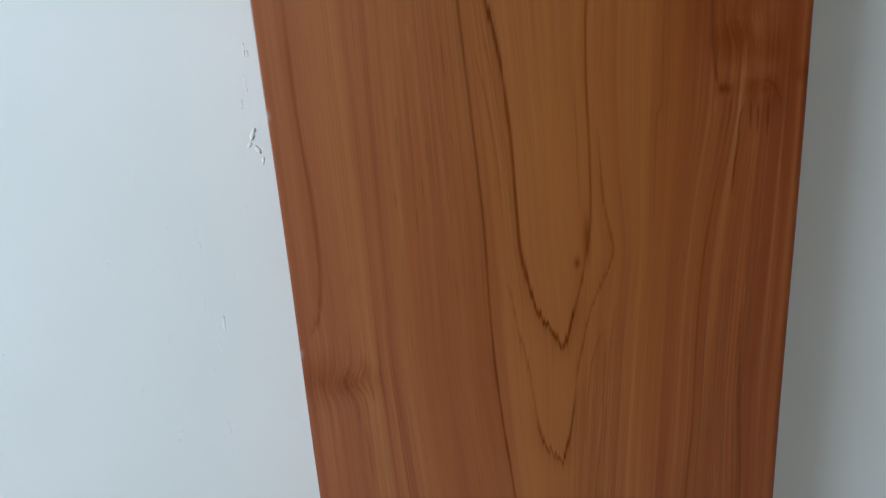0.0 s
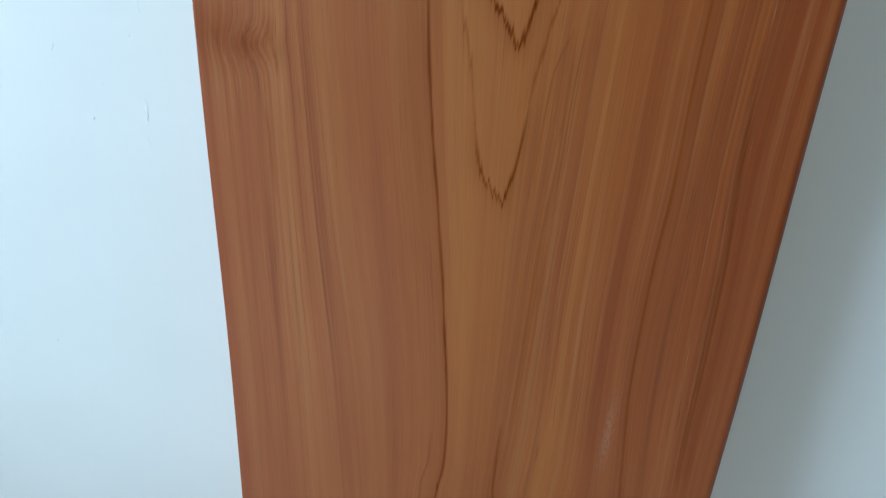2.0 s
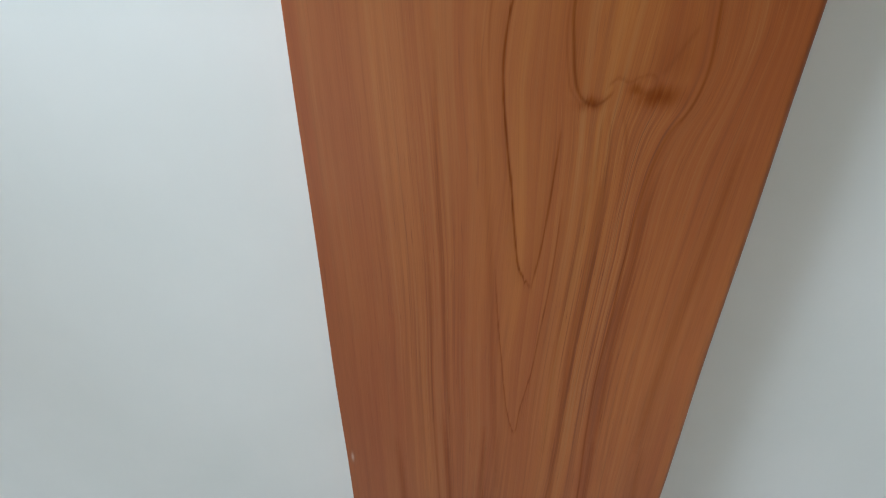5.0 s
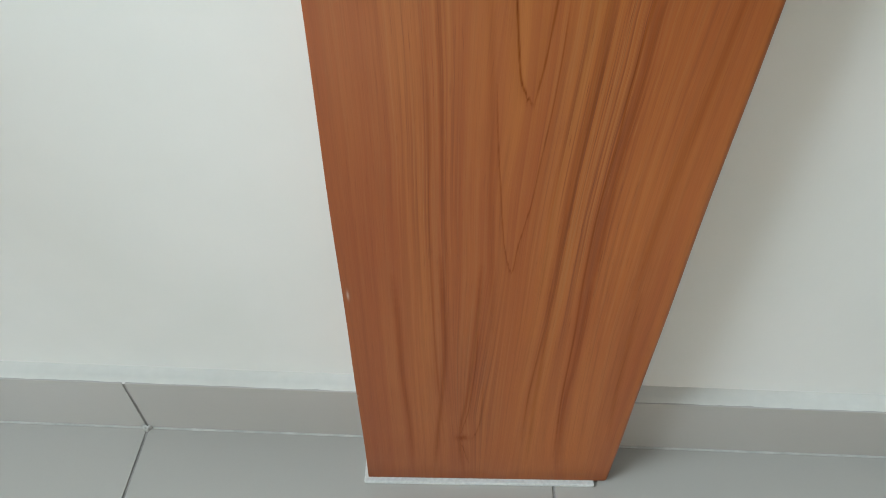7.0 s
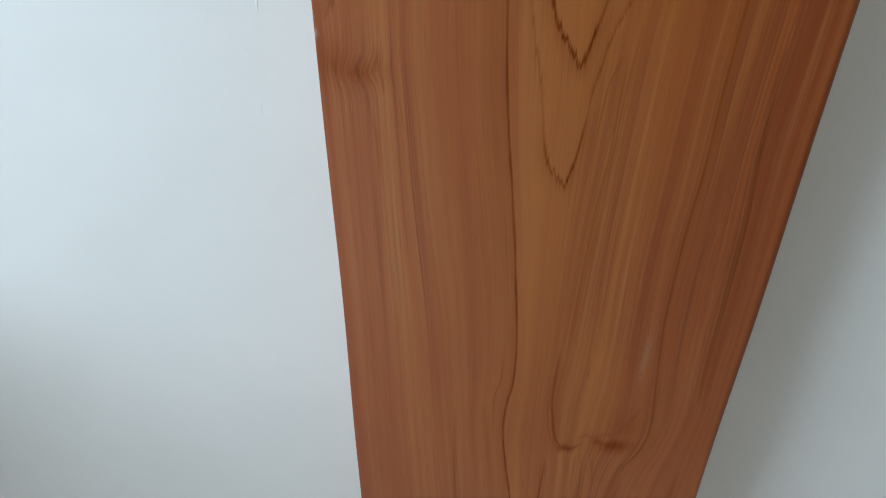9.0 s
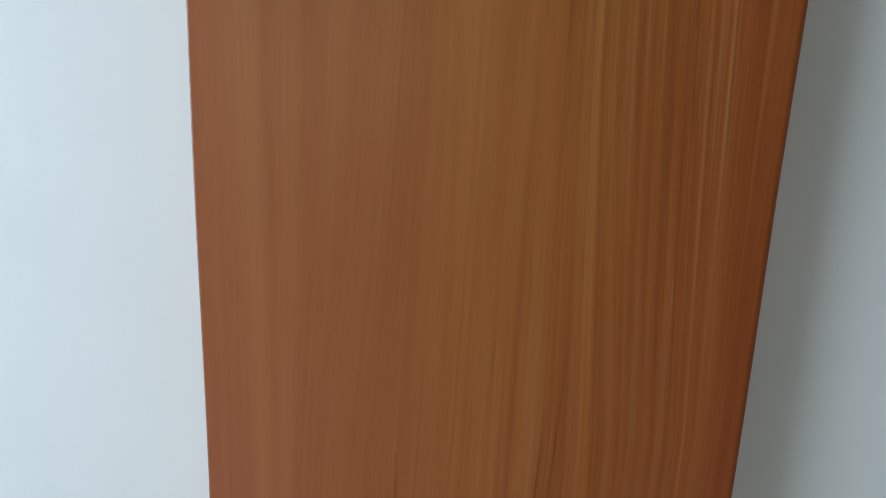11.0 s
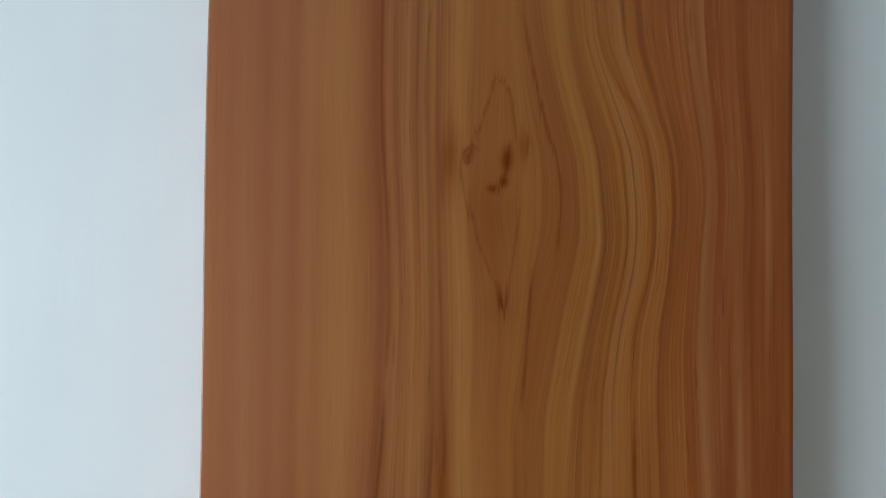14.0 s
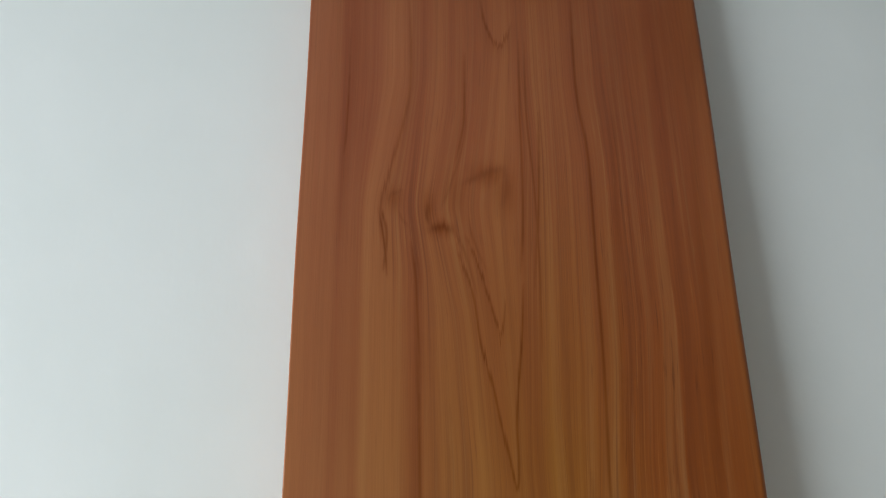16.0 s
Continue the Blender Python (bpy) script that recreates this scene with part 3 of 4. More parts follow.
vein(0.30, 0.006, 0, 0.4, (0.253, 7.758), (0.267, 7.688), (0.269, 7.581))
vein(0.34, 0.005, -1, 0.4, (0.379, 7.822), (0.388, 7.775), (0.416, 7.705))
# broad soft bands of late wood
vein(0.34, 0.020, 0, .4, (0.937, 2.260), (0.928, 2.130), (0.919, 1.951), (0.904, 1.730), (0.893, 1.480), (0.887, 1.190))
vein(0.40, 0.013, 0, .4, (0.654, 2.249), (0.650, 2.101), (0.648, 1.918), (0.641, 1.685), (0.640, 1.408), (0.646, 1.105))
vein(0.36, 0.016, 0, .4, (0.770, 2.205), (0.757, 2.069), (0.757, 1.917), (0.752, 1.684), (0.754, 1.457), (0.757, 1.133))
vein(0.30, 0.009, 0, .4, (0.282, 2.509), (0.284, 2.208), (0.296, 1.885), (0.319, 1.197))
vein(0.26, 0.014, 0, .4, (0.361, 2.530), (0.380, 2.343), (0.404, 2.023), (0.429, 1.644), (0.465, 1.014))
vein(0.28, 0.012, 0, .4, (0.631, 2.289), (0.621, 2.086), (0.609, 1.845), (0.602, 1.553), (0.603, 1.194))
vein(0.36, 0.022, 0, .4, (0.918, 3.139), (0.918, 3.037), (0.926, 2.880), (0.935, 2.711), (0.945, 2.576))
vein(0.28, 0.012, 0, .4, (0.593, 3.155), (0.590, 3.069), (0.582, 2.965))
vein(0.28, 0.014, 0, .4, (0.653, 2.299), (0.657, 2.124), (0.658, 1.969))
vein(0.36, 0.008, 0, .4, (0.255, 7.735), (0.261, 7.489), (0.269, 7.235))
vein(0.26, 0.022, 0, .4, (0.990, 8.366), (0.953, 8.099), (0.928, 7.559), (0.905, 7.226))
vein(0.24, 0.020, 0, .4, (0.763, 8.345), (0.742, 7.964), (0.715, 7.556), (0.701, 7.229))
vein(0.24, 0.020, 0, .4, (0.106, 8.286), (0.095, 7.999), (0.090, 7.768))
vein(0.30, 0.012, 0, .4, (0.733, 6.413), (0.735, 6.278), (0.746, 6.137), (0.767, 6.002), (0.797, 5.840), (0.828, 5.629))
vein(0.26, 0.014, 0, .4, (0.849, 6.419), (0.882, 6.139), (0.912, 5.837), (0.925, 5.546))
vein(0.26, 0.016, 0, .4, (0.901, 7.306), (0.906, 7.051), (0.929, 6.861), (0.930, 6.683), (0.908, 6.452))
vein(0.24, 0.014, 0, .4, (0.701, 7.290), (0.704, 7.131), (0.728, 7.004), (0.774, 6.898), (0.787, 6.781), (0.780, 6.657), (0.756, 6.459))
# soft bands at the foot
vein(0.38, 0.016, 0, .4, (0.156, 1.265), (0.163, 1.035), (0.167, 0.767), (0.183, 0.451), (0.187, 0.071))
vein(0.42, 0.014, 0, .4, (0.300, 1.352), (0.307, 1.136), (0.315, 0.912), (0.306, 0.621), (0.290, 0.349), (0.281, 0.075))
vein(0.40, 0.012, 0, .4, (0.418, 1.315), (0.416, 1.068), (0.402, 0.656), (0.376, 0.352), (0.403, 0.038))
vein(0.36, 0.014, 0, .4, (0.627, 1.342), (0.639, 1.051), (0.645, 0.785), (0.648, 0.504), (0.656, 0.133))
vein(0.38, 0.016, 0, .4, (0.752, 1.283), (0.753, 1.150), (0.758, 0.846), (0.757, 0.542), (0.785, 0.098))
vein(0.30, 0.014, 0, .4, (0.907, 1.201), (0.918, 0.959), (0.931, 0.676), (0.956, 0.340))
# knots, and shade painted at the head: across, along, radius across, radius along, darkness, ring lift
KNOTS_AND_SHADE = []


def knot_or_shade(*values):
    KNOTS_AND_SHADE.append(values)


knot_or_shade(.08, 3.455, .05, .028, .5, .018)
knot_or_shade(.03, 3.47, .04, .05, .45, 0)
knot_or_shade(.115, 3.47, .012, .03, .45, 0)
knot_or_shade(.9, 3.955, .018, .04, .75, 0)
knot_or_shade(.94, 3.94, .02, .05, .55, 0)
knot_or_shade(.87, 4.09, .045, .045, .65, .03)
knot_or_shade(.8, 4.1, .06, .12, .45, 0)
knot_or_shade(.97, 4, .03, .16, .5, 0)
knot_or_shade(.355, 4.25, .024, .035, .8, .01)
knot_or_shade(.42, 4.24, .012, .04, .55, 0)
knot_or_shade(.475, 4.27, .026, .08, .6, 0)
knot_or_shade(.4, 4.29, .06, .03, .3, 0)
knot_or_shade(.455, 6.74, .035, .07, .35, .01)
knot_or_shade(.505, 6.855, .008, .03, .5, 0)
knot_or_shade(.60, 2.362, .026, .014, .75, 0)
knot_or_shade(.735, 2.376, .05, .028, .8, 0)
knot_or_shade(.690, 2.392, .022, .016, .7, 0)
knot_or_shade(.76, 2.45, .05, .05, .25, 0)
knot_or_shade(.478, 6.832, .012, .022, 1, 0)
knot_or_shade(.472, 6.796, .010, .012, .9, 0)
knot_or_shade(.453, 6.784, .013, .008, .85, 0)
knot_or_shade(.413, 6.838, .010, .010, .7, 0)
knot_or_shade(.380, 6.83, .020, .06, .6, 0)
knot_or_shade(0.315, 7.797, 0.03, 0.018, 0.6, 0)
knot_or_shade(0.206, 7.864, 0.02, 0.03, 0.4, 0)
knot_or_shade(0.286, 7.843, 0.016, 0.04, 0.45, 0)
knot_or_shade(0.432, 7.933, 0.05, 0.03, 0.45, 0)
knot_or_shade(0.467, 7.897, 0.03, 0.06, 0.35, 0)
knot_or_shade(0.351, 7.879, 0.03, 0.06, 0.25, 0)
knot_or_shade(.385, .335, .025, .022, .6, .01)
knot_or_shade(.372, 6.27, .016, .2, .75, 0)
knot_or_shade(.37, 5.755, .075, .075, .25, 0)
knot_or_shade(.355, 5.75, .05, .04, .65, 0)
knot_or_shade(.345, 6.1, .02, .12, .4, 0)
knot_or_shade(.566, 3.69, .008, .045, .75, 0)
knot_or_shade(.545, 3.645, .006, .012, .9, 0)
knot_or_shade(.36, 3.6, .03, .4, .2, 0)
knot_or_shade(.33, 5.6, .05, .05, .4, 0)
# next two are no knots: dimmer light near the ceiling, painted on
knot_or_shade(.97, 8.4, .2, .3, .4, 0)
knot_or_shade(.5, 8.65, .5, .25, .4, 0)
knot_or_shade(.1, 8.3, .05, .3, .2, 0)
knot_or_shade(.862, 4.045, .075, .05, .85, 0)
knot_or_shade(.89, 4.13, .03, .05, .5, 0)
knot_or_shade(.935, 4.02, .05, .045, .6, 0)
knot_or_shade(.84, 4.08, .035, .05, .55, 0)
knot_or_shade(.838, 3.951, .016, .010, .85, 0)
knot_or_shade(.928, 3.945, .03, .012, .6, 0)
knot_or_shade(.995, 3.97, .02, .03, .6, 0)
knot_or_shade(.36, 5.745, .03, .02, .35, 0)
# clear swellings inside a knot: across, along, radii
LUMPS = [(.708, 2.402, .012, .010), (0.400, 7.860, .022, .03), (.8425, 3.982, .017, .012), (.918, 3.982, .022, .014), (.901, 4.060, .014, .025), (.882, 3.974, .022, .010)]
# where the fine light and dark streaks are strong: across, along, radii, amount
STREAKS = []


def streaky(*values):
    STREAKS.append(values)


streaky(.88, 3.45, .1, .6, .55)
streaky(.87, 2.7, .08, .4, .45)
streaky(.66, 1.7, .1, .7, .6)
streaky(.8, 1.1, .12, .8, .15)
streaky(.43, .55, .1, .6, .5)
streaky(.3, 1.3, .08, .7, .3)
streaky(.13, 3.05, .06, .25, .6)
streaky(.2, 3.25, .06, .3, .3)
streaky(.64, 2.85, .08, .4, .4)
streaky(.6, 3.3, .05, .3, .5)
streaky(.42, 3.95, .05, .3, .5)
streaky(.26, 3.95, .10, .3, .75)
streaky(.32, 6.15, .09, .4, .85)
streaky(.3, 5.6, .1, .15, .8)
streaky(.33, 7, .06, .6, .55)
streaky(.7, 6.75, .16, .55, .5)
streaky(.64, 5.95, .08, .5, .3)
streaky(.85, 6.3, .12, .8, .3)
streaky(.78, 7.6, .14, .6, .55)
streaky(.55, 8, .1, .5, .2)
streaky(.28, 8.1, .12, .4, .12)
streaky(.6, 4.6, .15, .5, .4)
streaky(.5, 3.5, .5, .7, .05)
streaky(.84, 5.5, .12, .9, .6)
streaky(.66, 5.75, .06, .5, .45)
streaky(.93, 6.5, .06, .8, .4)
streaky(.8, .6, .14, .7, .05)
streaky(.72, 1.75, .1, .5, .45)
streaky(.24, 1.9, .08, .6, .35)
streaky(.5, 5.8, .06, .25, -.4)
streaky(.5, 3.75, .06, .22, -.35)
streaky(.12, 6.5, .14, 1.2, -.22)
streaky(.47, 2.95, .04, .35, -.3)
streaky(.48, 1.95, .05, .2, -.3)
streaky(.45, 6.3, .04, .15, -.3)
streaky(.75, 2.6, .06, .15, -.25)
streaky(.08, 3.44, .08, .1, .9)
streaky(.88, 3.95, .08, .12, .7)
streaky(.7, 2.3, .12, .1, .5)
streaky(.3, 7.8, .15, .15, .5)
streaky(.28, 5.95, .09, .25, .6)

HEART_MID = [(0, .50), (1.0, .50), (1.9, .49), (2.4, .65), (2.9, .50), (3.5, .50), (4.6, .55), (5.5, .52), (6.3, .55), (7.0, .60), (7.5, .45), (8.9, .43)]
HEART_WIDTH = [(0, .1), (1.5, .08), (2.4, .16), (3.0, .09), (3.5, .10), (4.6, .2), (5.6, .12), (6.3, .22), (7.0, .25), (8.0, .15), (8.9, .15)]
HEART_TONE = [(0, .1), (1.5, .1), (2.4, .4), (3.0, .7), (3.6, .7), (4.6, .3), (5.6, .9), (6.3, .8), (7.0, .7), (7.5, .1), (8.9, -.3)]
WHORL = (.368, 5.755, .092, .098)


def board_fields(nu, nv):
    """Grain, veins, knots and scuffs of the board's face, on a grid of nv rows by nu columns."""
    rng = np.random.default_rng(4)
    u, v = np.linspace(0, 1, nu), np.linspace(0, BN, nv)
    lines = np.array([curve(v, pts) for _, pts in GRAIN])
    for k in range(1, len(lines)):
        lines[k] = np.maximum(lines[k], lines[k - 1] + 0.006)
    rings = np.array([0.0, *(r for r, _ in GRAIN), 1.0])
    s = np.array([np.interp(u, np.concatenate([[0.0], lines[:, j], [1.0]]), rings) for j in range(nv)])
    uu, vv = np.meshgrid(u, v)
    # ragged ends of the dark lines, torn along the fibres
    few = 27
    tear = rng.normal(size=(few, nu))
    tear = 0.2 * np.roll(tear, 1, 1) + 0.7 * tear + 0.2 * np.roll(tear, -1, 1)
    at = np.linspace(0, few - 1.001, nv)
    i = at.astype(int)
    f = (at - i)[:, None]
    vt = vv + 0.009 * (tear[i] * (1 - f) + tear[i + 1] * f)
    spot = np.zeros_like(uu)
    for x, y, rx, ry, dark, lift in KNOTS_AND_SHADE:
        g = np.exp(-((uu - x) / rx) ** 2 - ((vv + 0.4 * (vt - vv) - y) / ry) ** 2)
        spot = np.maximum(spot, dark * g)
        s += lift * g
    # the face is darker towards the foot, with a wavy upper edge
    spot = np.maximum(spot, 0.42 * np.exp(-(vv / (0.075 + 0.02 * np.sin(uu * 9) + 0.015 * np.sin(uu * 31))) ** 2))
    for x, y, rx, ry in LUMPS:
        spot *= 1 - 0.8 * np.exp(-((uu - x) / rx) ** 2 - ((vv - y) / ry) ** 2)
    dark_line = np.zeros_like(uu)
    for strength, width, side, torn, path in VEINS:
        p = smooth_line(path)
        n = len(p) - 1
        for k in range(n):
            a, b = p[k], p[k + 1]
            d = b - a
            ln = float(np.hypot(*d))
            if ln < 1e-6:
                continue
            fade = min(1.0, (k + 2) / 6, (n - k + 1) / 6) * min(1.0, 1.25 * strength ** 1.4)
            pad = 9 * width
            c0, c1 = np.searchsorted(u, (min(a[0], b[0]) - pad, max(a[0], b[0]) + pad))
            r0, r1 = np.searchsorted(v, (min(a[1], b[1]) - pad - .05, max(a[1], b[1]) + pad + .05))
            px, py = uu[r0:r1, c0:c1] - a[0], vv[r0:r1, c0:c1] + torn * (vt - vv)[r0:r1, c0:c1] - a[1]
            t = np.clip((px * d[0] + py * d[1]) / ln ** 2, 0, 1)
            ex, ey = px - t * d[0], py - t * d[1]
            dist = np.hypot(ex, ey)
            soft = np.where((d[0] * py - d[1] * px) * side > 0, 0.42 * np.exp(-dist / (2.4 * width)), 0)
            dark = fade * np.maximum(np.exp(-(dist / (0.68 * width)) ** 2), soft)
            dark_line[r0:r1, c0:c1] = np.maximum(dark_line[r0:r1, c0:c1], dark)
    # the whorled knot lifts the rings round it
    x, y, rx, ry = WHORL
    rad = np.hypot((uu - x) / rx, (vv - y) / ry)
    s += 0.03 * np.exp(-rad ** 2)
    turn = np.arctan2((vv - y) / ry, (uu - x) / rx)
    curl = 26 * rad + 1.0 * turn + 1.6 * np.sin(2 * turn + 5 * rad) + 0.9 * np.sin(5 * turn - 9 * rad)
    dark_line = np.maximum(dark_line, 0.75 * np.exp(-(rad / 0.66) ** 4) * np.clip(np.sin(curl), 0, 1) ** 1.5)
    # pale scuff and a chipped edge
    scuff = 0.17 * np.exp(-((uu - .765 - .012 * (vv - 2.7)) / .010) ** 2 - ((vv - 2.71) / .085) ** 2) * (rng.random(uu.shape) > 0.35)
    scuff = np.maximum(scuff, 0.9 * np.exp(-((uu - .014) / .0035) ** 2 - ((vv - 1.176) / .018) ** 2))
    for y in (0.62, 3.53, 3.97, 6.02):
        scuff = np.maximum(scuff, 0.35 * np.exp(-(uu / .004) ** 2 - ((vv - y) / .008) ** 2))
    # yellower heart along the middle, with its own path and strength
    mid, wid, amt = curve(v, HEART_MID, 12), curve(v, HEART_WIDTH, 12), curve(v, HEART_TONE, 12)
    heart = 0.5 + amt[:, None] * np.exp(-(((uu - mid[:, None]) / wid[:, None]) ** 2) ** 1.5)
    streak = np.full_like(uu, 0.22)
    for x, y, rx, ry, more in STREAKS:
        streak += 0.95 * more * np.exp(-((uu - x) / rx) ** 2 - ((vv - y) / ry) ** 2)
    heart -= 0.2 * np.exp(-((uu - .87) / .2) ** 2) * np.exp(-((vv - 4.4) / 1.9) ** 4)
    heart += 0.7 * np.exp(-((uu - .82) / .22) ** 2) / (1 + np.exp((vv - 2.3) * 5)) + 0.25 / (1 + np.exp((vv - 2.2) * 4))
    return u, v, s, dark_line, spot, scuff, heart, np.clip(streak, 0.03, 1.0)


def wooden_board():
    nu, nv = 641, 1900
    u, v, s, dark_line, spot, scuff, heart, streak = board_fields(nu, nv)
    # section: the face, a rounded arris, the side, the back, the other side
    r, q, d = 0.0008, 0.0034, 0.0034
    bend = [radians(a) for a in (18, 36, 54, 72, 90)]
    face = r / BW + u * (1 - (r + q) / BW)
    sec_x = [*(face * BW), *(BW - q + (q + 0.0012) * math.sin(a) for a in bend), BW + 0.0012, 0.0, *(r - r * math.sin(a) for a in bend[::-1])]
    sec_y = [*(0 * face), *(d * (1 - math.cos(a)) for a in bend), BT, BT, *(r * (1 - math.cos(a)) for a in bend[::-1])]
    m = len(sec_x)
    col = np.concatenate([np.arange(nu), np.full(6, nu - 1), np.zeros(6, int)])
    co = np.empty((nv, m, 3))
    co[:, :, 0], co[:, :, 1], co[:, :, 2] = sec_x, sec_y, (v * BW)[:, None]
    # hand-planed edges are never quite straight
    wav = 0.0006 * np.sin(v * 2.3 + 1) + 0.0003 * np.sin(v * 7.1)
    co[:, :, 0] += wav[:, None]
    j, k = np.meshgrid(np.arange(nv - 1), np.arange(m), indexing="ij")
    k2 = (k + 1) % m
    quads = np.stack([j * m + k, j * m + k2, (j + 1) * m + k2, (j + 1) * m + k], -1).reshape(-1, 4)
    me = bpy.data.meshes.new("wooden_board")
    ends = np.concatenate([np.arange(m)[::-1], (nv - 1) * m + np.arange(m)])
    loops = np.concatenate([quads.ravel(), ends])
    nq = len(quads)
    me.vertices.add(nv * m)
    me.vertices.foreach_set("co", co.ravel())
    me.loops.add(len(loops))
    me.loops.foreach_set("vertex_index", loops.astype(np.int32))
    me.polygons.add(nq + 2)
    me.polygons.foreach_set("loop_start", np.concatenate([np.arange(nq) * 4, [nq * 4, nq * 4 + m]]).astype(np.int32))
    smooth = np.ones(nq + 2, bool)
    smooth[-2:] = False
    me.polygons.foreach_set("use_smooth", smooth)
    for name, field in (("grain", s[:, col]), ("vein", dark_line[:, col]), ("knot_or_shade", spot[:, col]), ("scuff", scuff[:, col]), ("heart", heart[:, col]), ("streak", streak[:, col]),
                        ("across", np.broadcast_to(np.array(sec_x) / BW, (nv, m))), ("along", np.broadcast_to(v[:, None], (nv, m)))):
        a = me.attributes.new(name, "FLOAT", "POINT")
        a.data.foreach_set("value", np.ascontiguousarray(field, dtype=np.float32).ravel())
    me.update()
    me.validate()
    me.materials.append(WOOD)
    ob = new("wooden_board", me)
    return tagged(ob, "long planed red-brown wooden board with knots, leaning on the wall", "board")


LEANING = pose(0, 0, FOOT, -LEAN, 0, 0)
LEANING = pose(0, 0, 0, 0, 0, TURN) @ LEANING
board = wooden_board()
board.matrix_world = LEANING

bm = box(bmesh.new(), (-0.004, -0.006, 0.0), (0.266, 0.034, FOOT - 0.0004), 0.0015)
strip = part("foam_strip", bm, FOAM)
strip.matrix_world = pose(0, 0, 0.0002, 0, 0, TURN)
tagged(strip, "thin white foam strip on the floor under the board", "foam strip")

# ---- floor, skirting ----
JOINT_X, PITCH, GAP = -0.281, 0.50, 0.0030
floor = slab("floor", (ROOM_L - T, ROOM_B - T, -0.10), (ROOM_R + T, WALL_Y + T, -0.0014), GROUT)
tagged(floor, "polished light grey tiled floor with dark joints", "floor", "", "structure")
tile_mesh = None
for i in range(-3, 8):
    for k in range(9):
        x0, x1 = max(JOINT_X + i * PITCH, ROOM_L), min(JOINT_X + (i + 1) * PITCH, ROOM_R)
        y1, y0 = SKIRT_Y - k * PITCH, max(SKIRT_Y - (k + 1) * PITCH, ROOM_B)
        if x1 - x0 > 0.02 and y1 - y0 > 0.02:
            slab("floor_tile", (x0 + GAP / 2, y0 + GAP / 2, -0.0034), (x1 - GAP / 2, y1 - GAP / 2, 0.0), TILE, floor, 0.0008)

skirting = slab("baseboard", (ROOM_L, SKIRT_Y + 0.0012, 0), (ROOM_R, WALL_Y - 0.0005, SKIRT_H - 0.002), GROUT)
tagged(skirting, "light grey tile skirting with white grout on top", "skirting", "", "structure")
for i in range(-3, 8):
    x0, x1 = max(JOINT_X + i * PITCH, ROOM_L), min(JOINT_X + (i + 1) * PITCH, ROOM_R)
    if x1 - x0 > 0.02:
        slab("skirting_tile", (x0 + GAP / 2, SKIRT_Y, 0.0012), (x1 - GAP / 2, SKIRT_Y + 0.008, SKIRT_H), SKIRT, skirting, 0.0009)


def smear(name, profile, wobble, label, step=0.006):
    """A hand-drawn run of grout along the wall: a ridge line whose section wanders a little."""
    bm = bmesh.new()
    n = int((ROOM_R - ROOM_L) / step)
    last = None
    for i in range(n + 1):
        x = ROOM_L + (ROOM_R - ROOM_L) * i / n
        ring = []
        for k, (y, z, loose) in enumerate(profile):
            a = noise.noise(Vector((x * 45, k * 3.1, 0.7))) + 0.5 * noise.noise(Vector((x * 160, k * 3.1, 5.7)))
            b = noise.noise(Vector((x * 30, k * 2.3, 9.7)))
            ring.append(bm.verts.new((x, y + loose * wobble * b, z + loose * wobble * a)))
        if last:
            for k in range(len(ring) - 1):
                bm.faces.new((last[k], last[k + 1], ring[k + 1], ring[k])).smooth = True
        last = ring
    bmesh.ops.recalc_face_normals(bm, faces=bm.faces)
    return part(name, bm, FILLET if name == "grout_fillet" else SMEAR, skirting, label)


smear("grout_joint", ((SKIRT_Y - 0.0022, -0.0016, 0), (SKIRT_Y - 0.0010, 0.0004, 0.8), (SKIRT_Y - 0.0003, 0.0014, 1), (SKIRT_Y + 0.0012, 0.0014, 0.3), (SKIRT_Y + 0.003, 0.0002, 0)),
      0.0010, "thin uneven grout line along the floor")
smear("grout_fillet", ((SKIRT_Y + 0.0004, SKIRT_H - 0.0016, 0), (SKIRT_Y + 0.0022, SKIRT_H + 0.0004, 0.8), (SKIRT_Y + 0.0100, SKIRT_H + 0.0016, 1),
                       (WALL_Y - 0.003, SKIRT_H + 0.0030, 0.6), (WALL_Y + 0.001, SKIRT_H + 0.0055, 0.3)), 0.0012, "white grout along the top edge")

bm = bmesh.new()
bmesh.ops.create_uvsphere(bm, u_segments=20, v_segments=14, radius=1.0)
for q in bm.verts:
    k = 1 + 0.6 * noise.noise(q.co * 1.7 + Vector((3.1, 0.4, 2.2)))
    q.co = Vector((JOINT_X + 0.0055 * q.co.x * k, SKIRT_Y - 0.001 + 0.0045 * q.co.y * k, 0.001 + 0.0055 * q.co.z * k))
for f in bm.faces:
    f.smooth = True
part("grout_dab", bm, SMEAR, skirting, "pale dab of grout where tile joints meet")

# small ridges and specks left in the wall paint
def paint_blob(x, z, w, h, d, tilt=0.0):
    bm = bmesh.new()
    bmesh.ops.create_uvsphere(bm, u_segments=16, v_segments=12, radius=1.0)
    for q in bm.verts:
        k = 1 + 0.7 * noise.noise(q.co * 2.6 + Vector((x * 90, z * 70, 0)))
        q.co = Vector((q.co.x * w * k, q.co.y * d, q.co.z * h * k))
    for f in bm.faces:
        f.smooth = True
    ob = part("paint_ridge", bm, PAINT, wall_north)
    ob.matrix_world = pose(x, WALL_Y, z, 0, tilt, 0)


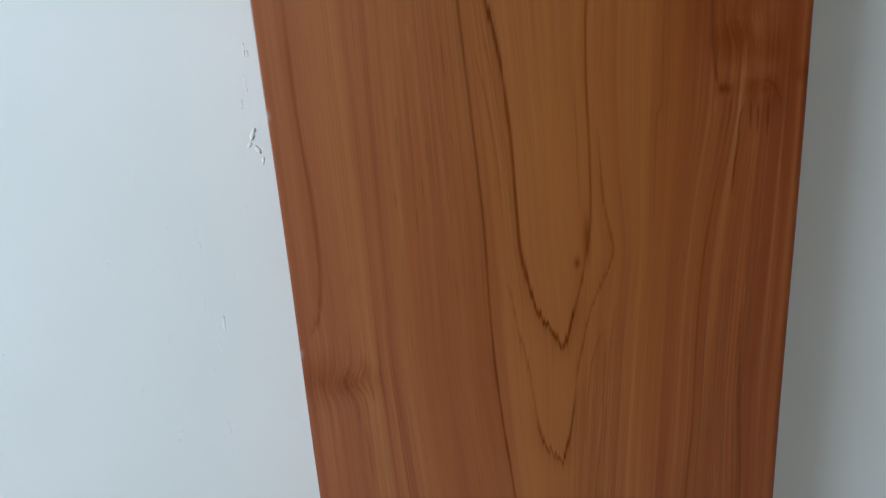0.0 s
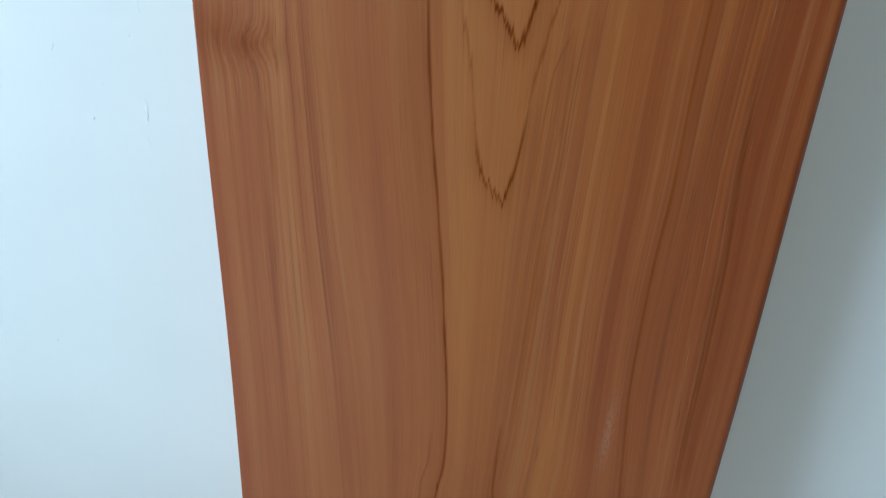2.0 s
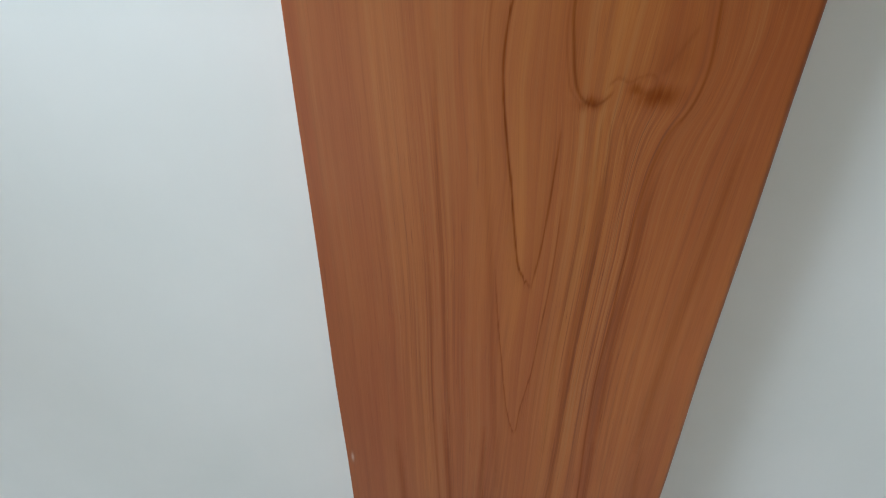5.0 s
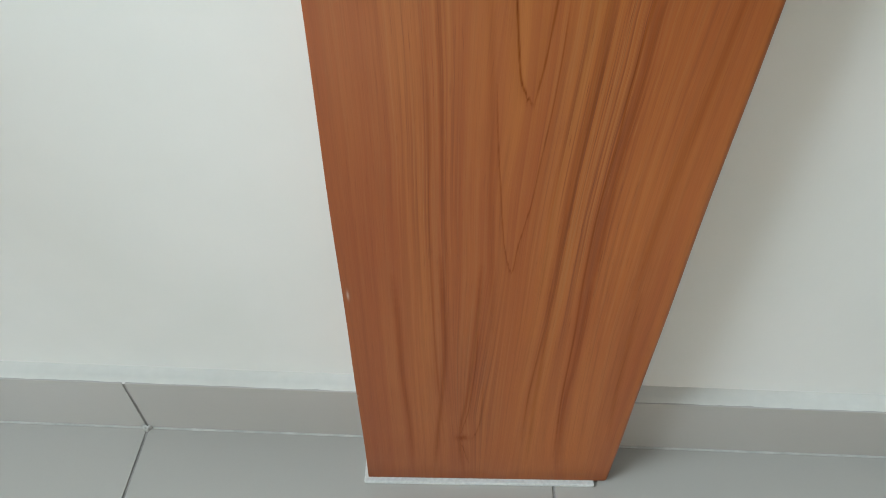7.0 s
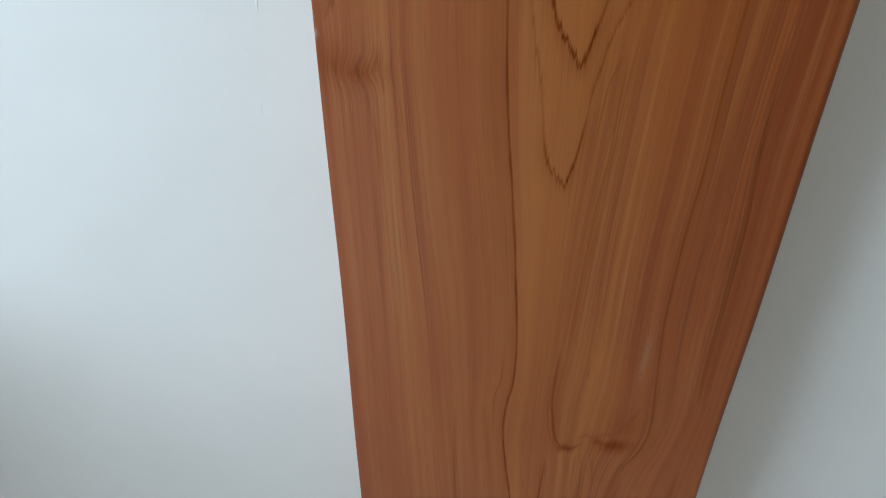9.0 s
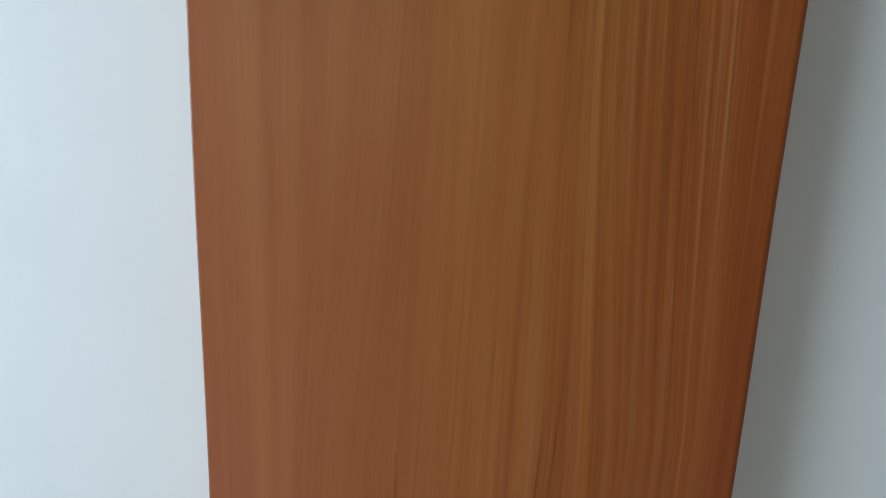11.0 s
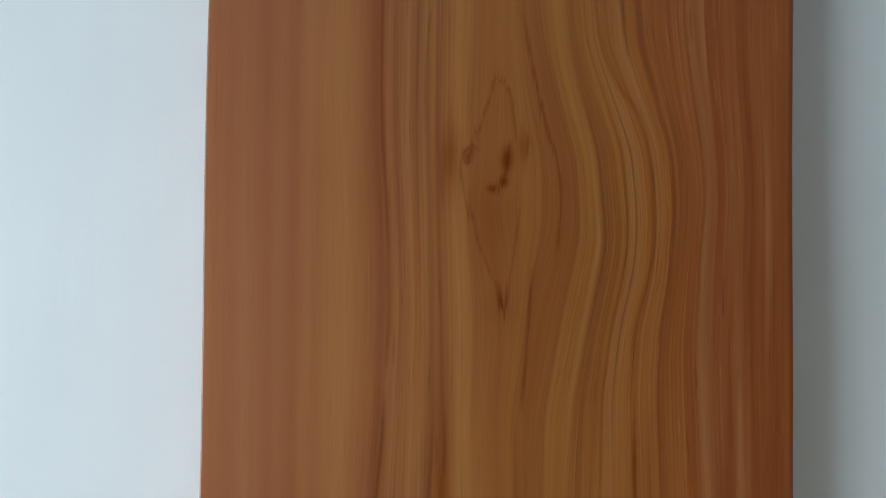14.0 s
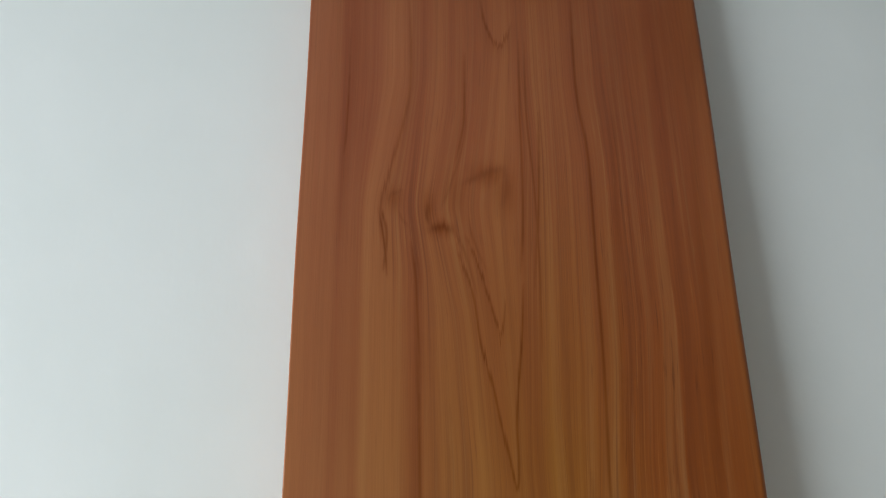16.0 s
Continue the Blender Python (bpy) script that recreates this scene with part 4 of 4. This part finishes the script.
for x, z, w, h, d, tilt in ((-0.0160, 1.1010, 0.0011, 0.0042, 0.0012, 20), (-0.0142, 1.0925, 0.0010, 0.0026, 0.0010, -35),
                            (-0.0122, 1.0862, 0.0007, 0.0024, 0.0009, 10), (-0.0185, 1.0955, 0.0008, 0.0018, 0.0008, 50),
                            (-0.0128, 1.1442, 0.0006, 0.0016, 0.0006, 0), (-0.0870, 0.9162, 0.0009, 0.0009, 0.0007, 0),
                            (-0.1385, 0.9705, 0.0005, 0.0008, 0.0006, 0), (-0.1738, 0.9870, 0.0006, 0.0009, 0.0007, 0),
                            (-0.1664, 0.9861, 0.0005, 0.0006, 0.0006, 0), (-0.1381, 0.7634, 0.0008, 0.0010, 0.0008, 0),
                            (-0.0290, 1.5276, 0.0006, 0.0030, 0.0009, 3), (-0.0845, 0.9222, 0.0004, 0.0012, 0.0005, 0),
                            (-0.0488, 0.9921, 0.0004, 0.0040, 0.0002, 8),
                            (-0.0553, 1.0492, 0.0004, 0.0060, 0.0004, 8),
                            (-0.0542, 1.0389, 0.0005, 0.0040, 0.0005, -6),
                            (-0.0484, 0.9903, 0.0006, 0.0055, 0.0005, 4),
                            (-0.0528, 0.9770, 0.0004, 0.0030, 0.0004, -10),
                            (-0.0556, 0.9215, 0.0005, 0.0060, 0.0004, 0),
                            (-0.0570, 0.9032, 0.0004, 0.0040, 0.0004, -5),
                            (-0.0384, 1.0219, 0.0004, 0.0025, 0.0004, 0),
                            (-0.0851, 1.0841, 0.0004, 0.0022, 0.0003, -20),
                            (-0.0828, 1.0807, 0.0004, 0.0030, 0.0003, 12),
                            (-0.1023, 0.9541, 0.0004, 0.0020, 0.0003, 25),
                            (-0.1064, 1.0344, 0.0005, 0.0016, 0.0004, 0),
                            (-0.0143, 1.1464, 0.0005, 0.0040, 0.0004, 3),
                            (-0.0160, 1.1282, 0.0004, 0.0050, 0.0003, -4),
                            (-0.0194, 1.1179, 0.0004, 0.0030, 0.0003, 5),
                            (-0.0706, 1.0508, 0.0004, 0.0030, 0.0003, 5),
                            (-0.0827, 1.0420, 0.0003, 0.0030, 0.0003, -5),
                            (-0.0809, 0.9852, 0.0004, 0.0020, 0.0003, 0),
                            (-0.0576, 1.0041, 0.0004, 0.0030, 0.0003, 12),
                            (-0.0774, 0.9329, 0.0003, 0.0040, 0.0003, -8),
                            (-0.0589, 0.9635, 0.0004, 0.0022, 0.0004, 6),
                            (-0.1173, 1.0437, 0.0004, 0.0010, 0.0003, 0),
                            (-0.0254, 1.0595, 0.0003, 0.0020, 0.0003, 0),
                            (-0.1018, 0.9020, 0.0004, 0.0016, 0.0003, 0)):
    paint_blob(x, z, 1.1 * w, 0.9 * h, (0.17 if d > 0.0005 else 0.06) * d, tilt)
